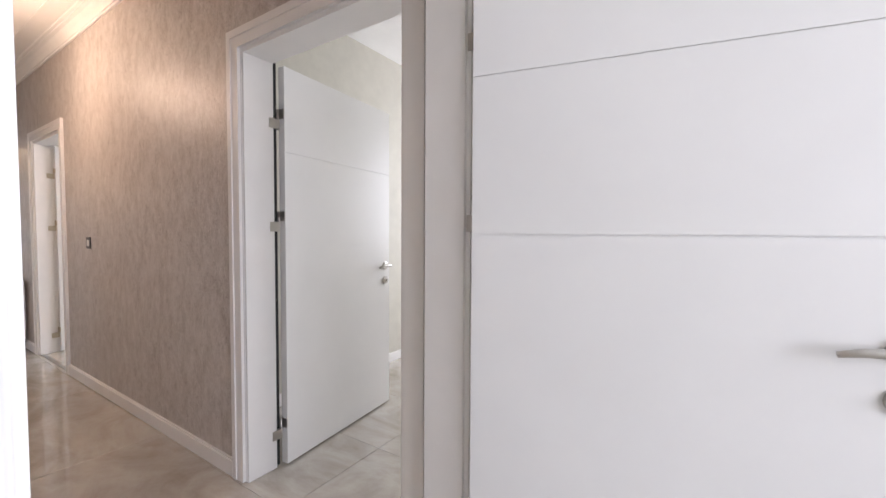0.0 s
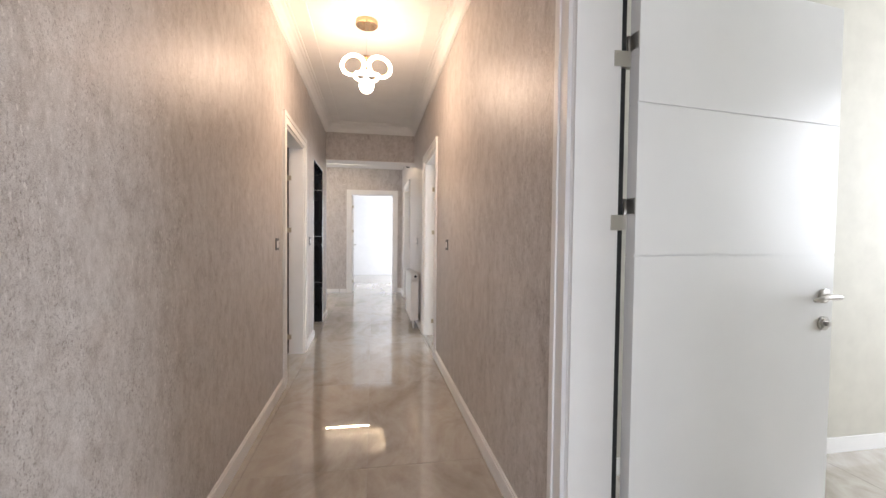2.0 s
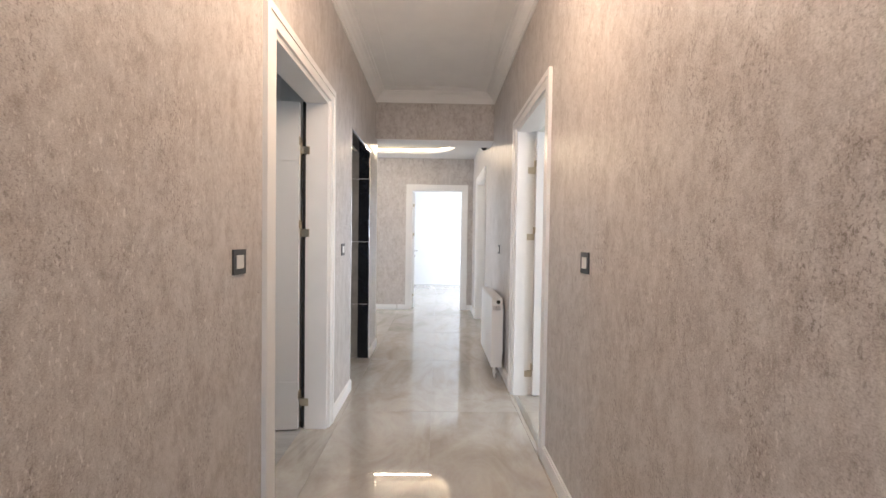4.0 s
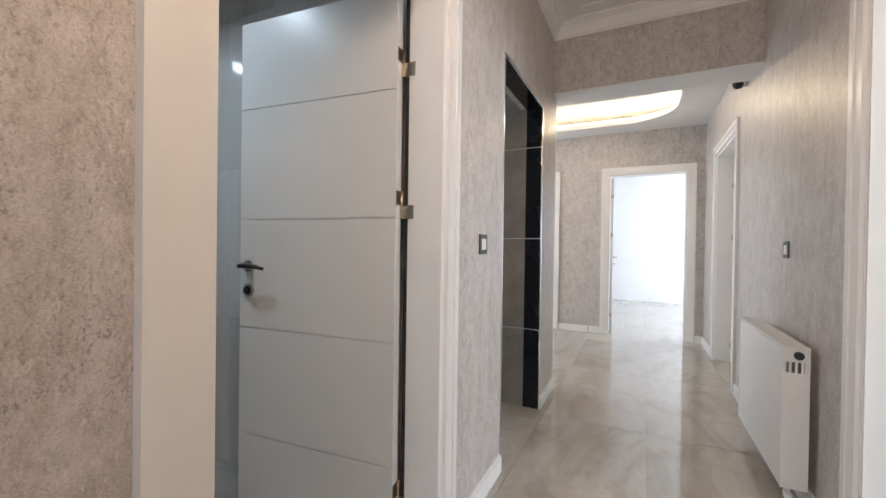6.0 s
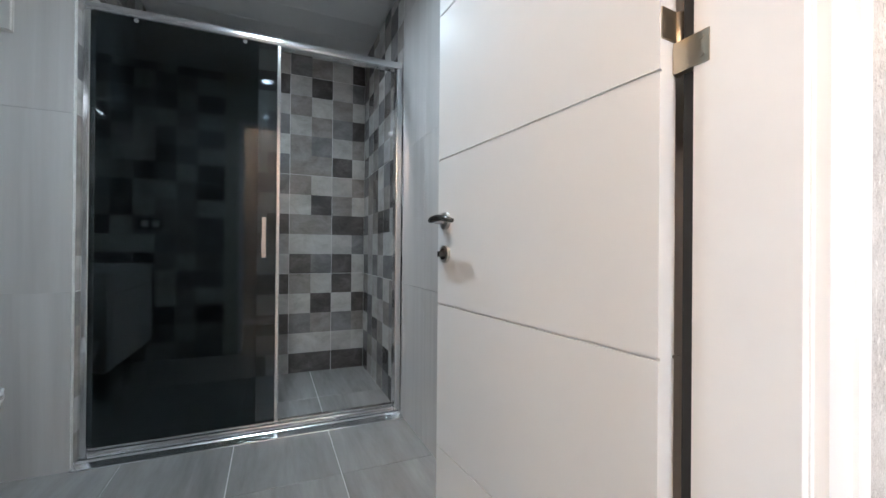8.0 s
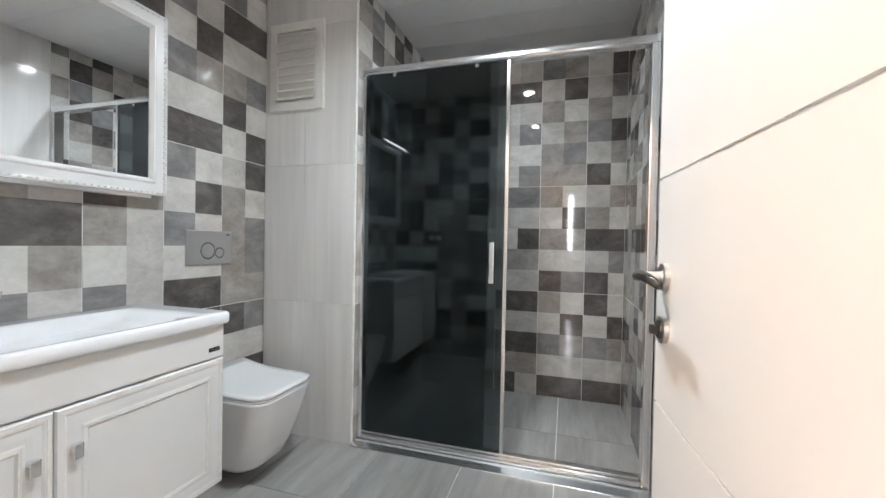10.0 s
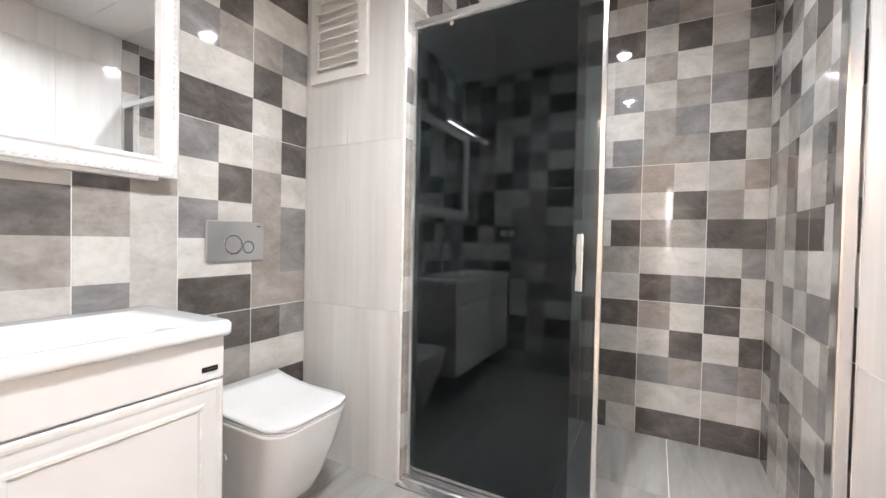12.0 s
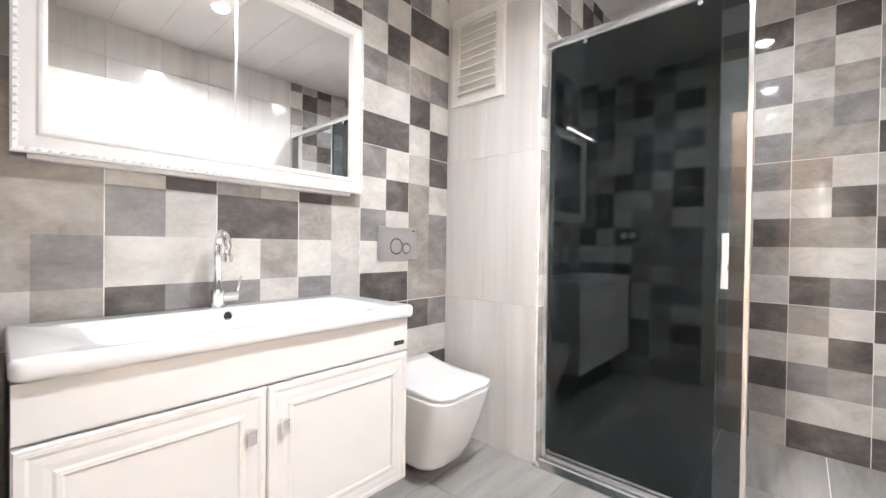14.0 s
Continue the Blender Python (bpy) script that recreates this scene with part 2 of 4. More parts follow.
def cyl(bm, p, q, r, n=16, r2=None, mi=0):
    p, q = Vector(p), Vector(q)
    d = q - p
    m = Matrix.Translation((p + q) / 2) @ d.to_track_quat("Z", "Y").to_matrix().to_4x4()
    geo = bmesh.ops.create_cone(bm, cap_ends=True, segments=n, radius1=r, radius2=r if r2 is None else r2, depth=d.length, matrix=m)
    for v in geo["verts"]:
        for f in v.link_faces:
            f.material_index = mi


def tube(bm, pts, r, n=10, closed=False, mi=0):
    pts = [Vector(p) for p in pts]
    rings = []
    up = Vector((0, 0, 1))
    k = len(pts)
    for i, p in enumerate(pts):
        a = pts[(i - 1) % k] if closed or i else pts[0]
        b = pts[(i + 1) % k] if closed or i < k - 1 else pts[-1]
        t = (b - a).normalized()
        s = t.cross(up)
        if s.length < 1e-3:
            s = t.cross(Vector((1, 0, 0)))
        s.normalize()
        w = s.cross(t)
        rr = r[i] if isinstance(r, (list, tuple)) else r
        rings.append([bm.verts.new(p + rr * (math.cos(2 * math.pi * j / n) * s + math.sin(2 * math.pi * j / n) * w)) for j in range(n)])
    for i in range(k if closed else k - 1):
        a, b = rings[i], rings[(i + 1) % k]
        for j in range(n):
            f = bm.faces.new((a[j], a[(j + 1) % n], b[(j + 1) % n], b[j]))
            f.material_index, f.smooth = mi, True
    if not closed:
        bm.faces.new(rings[0][::-1])
        bm.faces.new(rings[-1])


def link(name, bm, mats, smooth=False):
    bmesh.ops.recalc_face_normals(bm, faces=bm.faces[:])
    me = bpy.data.meshes.new(name)
    bm.to_mesh(me)
    bm.free()
    for m in mats if isinstance(mats, (list, tuple)) else [mats]:
        me.materials.append(m)
    if smooth:
        me.shade_smooth()
    return new(name, me)


def part(name, bm, mats, parent, label="", smooth=False):
    ob = link(name, bm, mats, smooth)
    ob.parent = parent
    if label:
        tagged(ob, label)
    return ob


def thing(name, m=Matrix(), label="", category="", group="", kind=""):
    ob = new(name)
    ob.empty_display_size = 0.1
    ob.matrix_world = m
    return tagged(ob, label, category, group, kind)


def structure(name, bm, mats, label, category):
    return tagged(link(name, bm, mats), label, category, "", "structure")


def boxes(*bs):
    bm = bmesh.new()
    for b in bs:
        box(bm, *b)
    return bm


# ---- walls ----
def wall(name, axis, f0, f1, a0, a1, z0, z1, openings, low, high, label="grey-beige textured wallpaper wall", category="wall"):
    """A wall across axis (x or y) between f0 and f1, from a0 to a1, with openings (a, b, zlo, zhi); low and high are its two faces' materials."""
    cuts = sorted({a0, a1, *[o[0] for o in openings], *[o[1] for o in openings]})
    bm = bmesh.new()
    for a, b in zip(cuts, cuts[1:]):
        mid = (a + b) / 2
        holes = sorted((o[2], o[3]) for o in openings if o[0] < mid < o[1])
        z = z0
        spans = []
        for lo, hi in holes:
            if lo > z + 1e-4:
                spans.append((z, lo))
            z = hi
        if z < z1 - 1e-4:
            spans.append((z, z1))
        for lo, hi in spans:
            box(bm, *((f0, f1, a, b) if axis == "x" else (a, b, f0, f1)), lo, hi)
    bmesh.ops.remove_doubles(bm, verts=bm.verts[:], dist=1e-5)
    bmesh.ops.recalc_face_normals(bm, faces=bm.faces[:])
    i = "xy".index(axis)
    for f in bm.faces:
        if f.normal[i] > 0.5:
            f.material_index = 1
    return structure(name, bm, [low, high], label, category)


W, CZ = 1.275, 2.76           # corridor width and ceiling
END = -4.065                  # corridor face of the wall behind
FAR = 4.29                    # far wall of the hall
BEAM0, BEAM1, BEAMZ = 1.85, 2.15, 2.27
HZ = 2.56                     # hall ceiling
TH = 0.15                     # wall thickness
TR = 0.165                    # thickness of the wall on the other side
SOUTH, BACK, NORTH, BZ = -1.91, -2.895, 0.085, 2.43
SHAFT_X, SHAFT_Y = -1.846, -1.345

wall("wall_corridor_left", "x", -TH, 0, END, BEAM1 - 0.2, 0, CZ, [(-0.86, 0.015, 0, 2.045), (0.64, 1.487, 0, 2.05)], M_ROOM, M_PAPER)
wall("wall_corridor_right", "x", W, W + TR, END - TH, FAR + 0.15, 0, CZ,
     [(-3.955, -2.955, 0, 2.045), (-0.297, 0.587, 0, 2.045), (2.57, 3.55, 0, 2.045)], M_PAPER, M_ROOM)
wall("wall_corridor_end", "y", END - TH, END, -2.0, W, 0, CZ, [(0.305, 1.245, 0, 2.045)], M_ROOM, M_PAPER)
wall("wall_hall_far", "y", FAR, FAR + 0.15, -3.1, W, 0, CZ, [(0.215, 1.115, 0, 2.045), (-1.33, -0.45, 0, 2.045)], M_PAPER, M_WHITE_ROOM)
wall("wall_hall_left", "x", -3.25, -3.1, 1.8, FAR + 0.15, 0, CZ, [(2.3, 3.9, 0.85, 2.35)], M_ROOM, M_PAPER, "plain papered hall wall")
wall("wall_hall_near", "y", 1.49, BEAM1 - 0.2, -3.1, -TH, 0, CZ, [], M_TAUPETILE, M_PAPER, "plain papered hall wall")
# rooms off the corridor, plain
wall("wall_room_a", "y", -8.3, -8.1, -2.0, 2.6, 0, CZ, [(-1.25, 1.95, 0.85, 2.35)], M_ROOM, M_ROOM, "plain pale room wall")
wall("wall_room_b", "x", -2.15, -2.0, -8.3, END, 0, CZ, [], M_ROOM, M_ROOM, "plain pale room wall")
wall("wall_room_c", "x", 2.6, 2.75, -8.3, END - TH, 0, CZ, [], M_ROOM, M_ROOM, "plain pale room wall")
wall("wall_room_d", "y", END - TH, END - 0.02, W + TR, 5.1, 0, CZ, [], M_ROOM, M_ROOM, "plain pale room wall")
wall("wall_room_e", "x", 4.9, 5.1, END, FAR + 0.15, 0, CZ, [(-3.9, -1.9, 0.85, 2.35), (-1.45, -0.15, 0.85, 2.35), (2.6, 3.6, 0.85, 2.35)], M_ROOM, M_ROOM, "plain pale room wall")
wall("wall_room_f", "y", -2.35, -2.2, W + TR, 4.9, 0, CZ, [], M_ROOM, M_ROOM, "plain pale room wall")
wall("wall_room_g", "y", 1.75, 1.9, W + TR, 4.9, 0, CZ, [], M_ROOM, M_ROOM, "plain pale room wall")
wall("wall_room_h", "y", FAR + 0.02, FAR + 0.15, W + TR, 4.9, 0, CZ, [], M_ROOM, M_WHITE_ROOM, "plain pale room wall")
wall("wall_room_i", "y", 8.1, 8.3, -3.1, 3.4, 0, CZ, [], M_WHITE_ROOM, M_ROOM, "bright white room wall")
wall("wall_room_j", "x", -3.1, -2.95, FAR + 0.15, 8.1, 0, CZ, [], M_ROOM, M_WHITE_ROOM, "bright white room wall")
wall("wall_room_k", "x", 3.25, 3.4, FAR + 0.15, 8.1, 0, CZ, [(4.9, 7.7, 0.6, 2.4)], M_WHITE_ROOM, M_ROOM, "bright white room wall")
# bathroom shell
wall("wall_bath_south", "y", SOUTH - 0.15, SOUTH, BACK - 0.15, -TH, 0, CZ, [], M_ROOM, M_GROUT_PALE, "tiled bathroom wall")
wall("wall_bath_north", "y", NORTH, NORTH + 0.12, BACK - 0.15, -TH, 0, CZ, [], M_GROUT_PALE, M_TAUPETILE, "tiled bathroom wall")
wall("wall_bath_back", "x", BACK - 0.15, BACK, SOUTH, NORTH, 0, CZ, [], M_ROOM, M_GROUT_PALE, "tiled shower back wall")
shaft = structure("wall_shaft", boxes((BACK, SHAFT_X, SOUTH, SHAFT_Y, 0, BZ)), M_GROUT_PALE, "boxed-in pipe shaft clad in pale tiles", "wall")
wall("wall_tiled_room", "x", -1.9, -1.75, NORTH + 0.12, 1.49, 0, CZ, [(0.5, 1.3, 1.1, 2.1)], M_ROOM, M_TAUPETILE, "taupe marble tiled wall of a side room")

# ceilings
structure("ceiling_corridor", boxes((0, W, END, BEAM0, CZ, CZ + 0.1)), M_CEIL, "smooth white corridor ceiling", "ceiling")
structure("ceiling_beam", boxes((-0.02, W, BEAM0, BEAM1, BEAMZ, CZ)), M_PAPER, "papered ceiling beam across the corridor", "beam")
structure("ceiling_beam_soffit", boxes((-0.02, W, BEAM0 + .002, BEAM1 + .002, BEAMZ - .006, BEAMZ - .001)), M_CEIL, "white underside of the ceiling beam", "beam")
BOARDS = [BACK + i * 0.25 for i in range(12)]
structure("ceiling_bath", boxes((BACK, -TH, SOUTH, NORTH, BZ + .012, BZ + 0.08), *[(a + .001, min(a + .249, -TH), SOUTH, NORTH, BZ, BZ + .012) for a in BOARDS if a < -TH - .05]), M_BATHCEIL, "grey panelled bathroom ceiling", "ceiling")
structure("ceiling_rooms", boxes((-2.0, 2.6, -8.1, END - TH, CZ, CZ + .1), (W + TR, 4.9, END, FAR, CZ, CZ + .1), (-2.95, 3.25, FAR + .15, 8.1, CZ, CZ + .1),
                                 (-1.75, -TH, NORTH + .12, 1.49, CZ, CZ + .1)), M_CEIL, "plain white room ceiling", "ceiling")
structure("roof_slab", boxes((-3.3, 5.1, -8.3, 8.3, CZ + 0.25, CZ + 0.35)), M_CEIL, "plain concrete slab above the ceilings", "ceiling")


def hall_ceiling():
    """Lowered ceiling with a rounded recess, and the upper ceiling over it."""
    bm = bmesh.new()
    x0, x1, y0, y1, r = -2.4, 0.93, 2.55, 3.93, 0.55
    pts = []
    for cx, cy, a0 in ((x1 - r, y1 - r, 0), (x0 + r, y1 - r, 90), (x0 + r, y0 + r, 180), (x1 - r, y0 + r, 270)):
        for i in range(13):
            a = radians(a0 + i * 7.5)
            pts.append((cx + r * math.cos(a), cy + r * math.sin(a)))
    X0, X1, Y0, Y1 = -3.1, W, BEAM1 - 0.2, FAR
    cx, cy = (x0 + x1) / 2, (y0 + y1) / 2
    inner = [bm.verts.new((x, y, HZ)) for x, y in pts]
    lip = [bm.verts.new((x, y, HZ + 0.05)) for x, y in pts]
    outer = []
    for x, y in pts:
        dx, dy = x - cx, y - cy
        s = min(((X1 if dx > 0 else X0) - cx) / dx if abs(dx) > 1e-6 else 1e9, ((Y1 if dy > 0 else Y0) - cy) / dy if abs(dy) > 1e-6 else 1e9)
        outer.append(bm.verts.new((cx + s * dx, cy + s * dy, HZ)))
    n = len(pts)
    for i in range(n):
        j = (i + 1) % n
        bm.faces.new((inner[i], inner[j], outer[j], outer[i]))
        bm.faces.new((inner[i], lip[i], lip[j], inner[j]))
    box(bm, X0, X1, Y0, Y1, HZ + 0.16, HZ + 0.24)
    for a, b in (((X0, Y0), (X0 + .3, Y1)), ((X1 - .3, Y0), (X1, Y1)), ((X0, Y0), (X1, Y0 + .3)), ((X0, Y1 - .3), (X1, Y1))):
        box(bm, a[0] + .001, b[0] - .001, a[1] + .001, b[1] - .001, HZ + .001, HZ + .012)
    structure("ceiling_hall", bm, M_CEIL, "lowered white hall ceiling with a lit rounded recess", "ceiling")
    bm = bmesh.new()
    tube(bm, [(x + .06 * (1 if x > cx else -1), y + .06 * (1 if y > cy else -1), HZ + 0.075) for x, y in pts], 0.012, 6, True)
    ob = link("light_strip", bm, M_STRIP)
    tagged(ob, "warm glowing light strip in the ceiling recess", "light strip")


hall_ceiling()


def coving(name, path, closed=False):
    """Plaster coving run along straight pieces (start, end, inward normal) under the corridor ceiling."""
    prof = [(0, -0.10), (0.012, -0.10), (0.014, -0.088), (0.022, -0.086), (0.034, -0.055), (0.058, -0.030), (0.078, -0.022), (0.080, -0.014), (0.098, -0.012), (0.10, 0), (0, 0)]
    bm = bmesh.new()
    for (ax, ay), (bx, by), (nx, ny), ia, ib in path:
        tx, ty = bx - ax, by - ay
        ln = math.hypot(tx, ty)
        tx, ty = tx / ln, ty / ln
        rows = []
        for end, sgn, mit in (((ax, ay), 1, ia), ((bx, by), -1, ib)):
            rows.append([bm.verts.new((end[0] + nx * d + tx * sgn * d * mit, end[1] + ny * d + ty * sgn * d * mit, CZ + h)) for d, h in prof])
        for i in range(len(prof)):
            j = (i + 1) % len(prof)
            bm.faces.new((rows[0][i], rows[0][j], rows[1][j], rows[1][i]))
    return structure(name, bm, M_CEIL, "white moulded plaster coving", "coving")


coving("trim_coving", [((0, END), (0, BEAM0), (1, 0), 1, 1), ((W, BEAM0), (W, END), (-1, 0), 1, 1), ((0, BEAM0), (W, BEAM0), (0, -1), 1, 1), ((W, END), (0, END), (0, 1), 1, 1)])
# second, thin moulding further in on the ceiling
structure("trim_ceiling_bead", boxes((0.20, 0.215, END + .2, BEAM0 - .2, CZ - .008, CZ), (W - .215, W - .20, END + .2, BEAM0 - .2, CZ - .008, CZ),
                                     (0.215, W - .215, BEAM0 - .215, BEAM0 - .20, CZ - .008, CZ)), M_CEIL, "thin white ceiling moulding", "moulding")


def skirting(name, runs):
    bm = bmesh.new()
    for x0, x1, y0, y1 in runs:
        box(bm, x0, x1, y0, y1, 0, 0.075)
        # slim top lip
        cx0, cx1 = (x0, x1) if abs(x1 - x0) > abs(y1 - y0) else ((x0, x0 + (x1 - x0) * .6) if x0 == 0 else (x1 - (x1 - x0) * .6, x1))
        cy0, cy1 = (y0, y1) if abs(y1 - y0) > abs(x1 - x0) else ((y1 - (y1 - y0) * .6, y1) if y1 in (FAR, END - TH) else (y0, y0 + (y1 - y0) * .6))
        box(bm, cx0, cx1, cy0, cy1, 0.075, 0.083)
    return structure(name, bm, M_CASING, "low white skirting board along the wall", "skirting")


B = 0.016
skirting("baseboard", [(0, B, END, -0.945), (0, B, 0.08, 0.64), (0, B, 1.49, 1.95), (W - B, W, -2.875, -0.36), (W - B, W, 0.69, 2.49), (W - B, W, 3.63, FAR),
                       (B, 0.14, FAR - B, FAR), (1.19, W - B, FAR - B, FAR), (-0.37, 0, FAR - B, FAR), (W + TR, 4.9, -2.35 - B, -2.35)])


# ---- doors ----
def door(name, m, s, w, h, th, angle, label, handle_mat, grooves, latch_casing=0.09, hinge_casing=0.09, leaf_w=None, hinges=(0.195, 1.248, 1.755), leaf_on=True, gap_shade=True, inner=True, hz0=0.97, plates=True, hinge_mat=None):
    """Doorway in a wall: x runs along it from the hinge side (s gives the sign), y from the room (0) to the corridor (th)."""
    d = thing(name, m, label, "door", "", "structure")
    lw = leaf_w or w - 0.006
    X = lambda v: s * v
    # lining with its stop
    bm = bmesh.new()
    box(bm, X(-0.02), X(0.0), 0, th, 0, h + 0.02)
    box(bm, X(w), X(w + 0.02), 0, th, 0, h + 0.02)
    box(bm, X(0.0), X(w), 0, th, h, h + 0.02)
    box(bm, X(0.0), X(0.014), 0.013, th - .002, 0, h)
    box(bm, X(w - 0.014), X(w), 0.013, th - .002, 0, h)
    box(bm, X(0.014), X(w - 0.014), 0.013, th - .002, h - 0.014, h)
    part("lining", bm, M_CASING, d)
    for nm, y0, y1, sg in (("casing", th, th + 0.014, 1), ("casing", -0.014, 0, -1))[:2 if inner else 1]:
        bm = bmesh.new()
        for a, b, t in ((-hinge_casing, -0.008, 0), (w + 0.008, w + latch_casing, 0)):
            box(bm, X(a), X(b), y0, y1, 0, h + 0.008)
            o = a if a < 0 else b - 0.03
            box(bm, X(o), X(o + 0.03), y1 if sg > 0 else y0 - 0.006, y1 + 0.006 if sg > 0 else y0, 0, h + 0.055)
        top = min(0.088, 0.1)
        box(bm, X(-hinge_casing), X(w + latch_casing), y0, y1, h + 0.008, h + top)
        box(bm, X(-hinge_casing), X(w + latch_casing), y1 if sg > 0 else y0 - 0.006, y1 + 0.006 if sg > 0 else y0, h + 0.055, h + top)
        part(nm, bm, M_CASING, d)
    # dark strip filling the hinge gap, painted for the shade seen through it
    if gap_shade:
        bm = bmesh.new()
        box(bm, X(0.0004), X(0.0035), -0.0100, 0.0125, 0.005, h - .002)
        part("gasket", bm, M_GAP, d, "dark strip standing for the shade in the hinge gap")
    if not leaf_on:
        return d
    rot = Matrix.Translation((0, -0.018, 0)) @ Matrix.Rotation(radians(-s * angle), 4, "Z")
    z0, z1 = 0.012, h - 0.018
    leaf_bm = bmesh.new()
    zs = [z0, *[g for g in grooves], z1]
    gw, gd = 0.0055, 0.0045
    box(leaf_bm, X(0.004), X(lw), 0.006 + gd, 0.046 - gd, z0, z1)
    leaf = part("leaf", leaf_bm, M_DOOR, d)
    for a, b in zip(zs, zs[1:]):
        lo = a if a == z0 else a + gw / 2
        hi = b if b == z1 else b - gw / 2
        for ya, yb in ((0.046 - gd, 0.046), (0.006, 0.006 + gd)):
            part("panel", boxes((X(0.004), X(lw), ya, yb, lo, hi)), M_DOOR, leaf)
    leaf.matrix_local = rot
    hx = lw - 0.052
    for sd in (1, -1):
        y = 0.046 if sd > 0 else 0.006
        bm = bmesh.new()
        cyl(bm, (X(hx), y, hz0 + 0.000), (X(hx), y + sd * 0.009, hz0 + 0.000), 0.026, 24)
        cyl(bm, (X(hx), y + sd * 0.009, hz0 + 0.000), (X(hx), y + sd * 0.011, hz0 + 0.000), 0.026, 24, 0.022)
        cyl(bm, (X(hx), y + sd * 0.009, hz0 + 0.000), (X(hx), y + sd * 0.045, hz0 + 0.000), 0.010, 14)
        part("handle_rose", bm, M_STEEL, leaf, "round steel handle rose")
        bm = bmesh.new()
        pts = [(X(hx + 0.008), y + sd * 0.050, hz0 + 0.000), (X(hx - 0.01), y + sd * 0.052, hz0 + 0.002), (X(hx - 0.04), y + sd * 0.053, hz0 + 0.004), (X(hx - 0.08), y + sd * 0.051, hz0 + 0.001), (X(hx - 0.118), y + sd * 0.047, hz0 + -0.007)]
        tube(bm, pts, [0.008, 0.0105, 0.010, 0.009, 0.0065], 12)
        part("lever", bm, handle_mat, leaf, "curved door lever", True)
        bm = bmesh.new()
        cyl(bm, (X(hx), y, hz0 - 0.1), (X(hx), y + sd * 0.009, hz0 - 0.1), 0.026, 24)
        part("key_rose", bm, M_STEEL, leaf)
        bm = bmesh.new()
        cyl(bm, (X(hx), y + sd * 0.009, hz0 - 0.1), (X(hx), y + sd * 0.013, hz0 - 0.1), 0.017, 20)
        box(bm, X(hx - 0.006), X(hx + 0.006), y + sd * 0.013, y + sd * 0.026, hz0 - 0.108, hz0 - 0.092)
        part("key_turn", bm, handle_mat, leaf)
    bm = boxes((X(lw), X(lw + 0.0015), 0.014, 0.038, hz0 - 0.15, hz0 + 0.07))
    part("lock_plate", bm, M_STEEL, leaf)
    hm = hinge_mat or M_BRASS
    for hz in hinges:
        hg = thing("hinge")
        hg.parent = d
        bm = bmesh.new()
        cyl(bm, (X(0.002), -0.019, hz - 0.05), (X(0.002), -0.019, hz + 0.05), 0.0065, 12)
        part("knuckle", bm, hm, hg, "", True)
        bm = bmesh.new()
        if not plates:
            box(bm, X(0.0005), X(0.003), -0.019, 0.010, hz - 0.05, hz - 0.002)
            part("frame_plate", bm, hm, hg)
            bm = boxes((X(0.0015), X(0.004), 0.008, 0.044, hz + 0.002, hz + 0.05))
            part("leaf_plate", bm, hm, hg).matrix_local = rot
            continue
        box(bm, X(0.0142), X(0.0162), 0.0125, 0.037, hz - 0.05, hz - 0.002)
        box(bm, X(0.0005), X(0.0162), -0.019, 0.0125, hz - 0.05, hz - 0.002)
        for k in (0, 1):
            cyl(bm, (X(0.015), 0.026, hz - 0.038 + k * 0.026), (X(0.0175), 0.026, hz - 0.038 + k * 0.026), 0.0035, 8)
        part("frame_plate", bm, hm, hg)
        bm = boxes((X(0.0015), X(0.004), 0.008, 0.044, hz + 0.002, hz + 0.05))
        part("leaf_plate", bm, hm, hg).matrix_local = rot
    return d


GROOVES = (0.31, 0.755, 1.20, 1.655)
UPPER = (1.12, 1.59)
RZ = lambda deg: Matrix.Rotation(radians(deg), 4, "Z")
# bathroom door: room towards -x, hinges at y = 0
door("door_bath", Matrix.Translation((-TH, -0.003, 0)) @ RZ(-90), 1, 0.835, 2.03, TH, 85, "white grooved bathroom door standing open", M_DARK, GROOVES, latch_casing=0.104, leaf_w=0.735, inner=False, hz0=1.009)
# rooms right of the corridor
door("door_room_1", Matrix.Translation((W + TR, -2.975, 0)) @ RZ(90), -1, 0.96, 2.03, TR, 96, "white grooved room door standing wide open", M_STEEL, UPPER, leaf_w=0.895, latch_casing=0.095, hinge_mat=M_STEEL)
door("door_room_2", Matrix.Translation((W + 0.122, 0.567, 0)) @ RZ(90), -1, 0.842, 2.03, 0.122, 90, "white grooved room door standing open", M_STEEL, GROOVES, gap_shade=False, inner=False)
structure("trim_reveal", boxes((W + .123, W + TR + .002, 0.5675, 0.5865, 0, 2.0445), (W + .123, W + TR + .002, -0.2965, -0.2775, 0, 2.0445), (W + .123, W + TR + .002, -0.2775, 0.5675, 2.03, 2.0445)), M_CASING, "white lining of the deep door reveal", "trim")
structure("threshold_room_2", boxes((W + .003, W + .035, -0.26, 0.55, 0.0002, 0.004)), M_STEEL, "slim steel threshold strip in the doorway", "threshold")
# doorway in which the walk begins
door("door_start", Matrix.Translation((1.225, END - TH, 0)), -1, 0.905, 2.03, TH, 102, "white grooved door opened back against the room wall", M_STEEL, (1.19, 1.61), hinge_casing=0.047, gap_shade=False, leaf_w=0.93, plates=False, hinge_mat=M_STEEL)
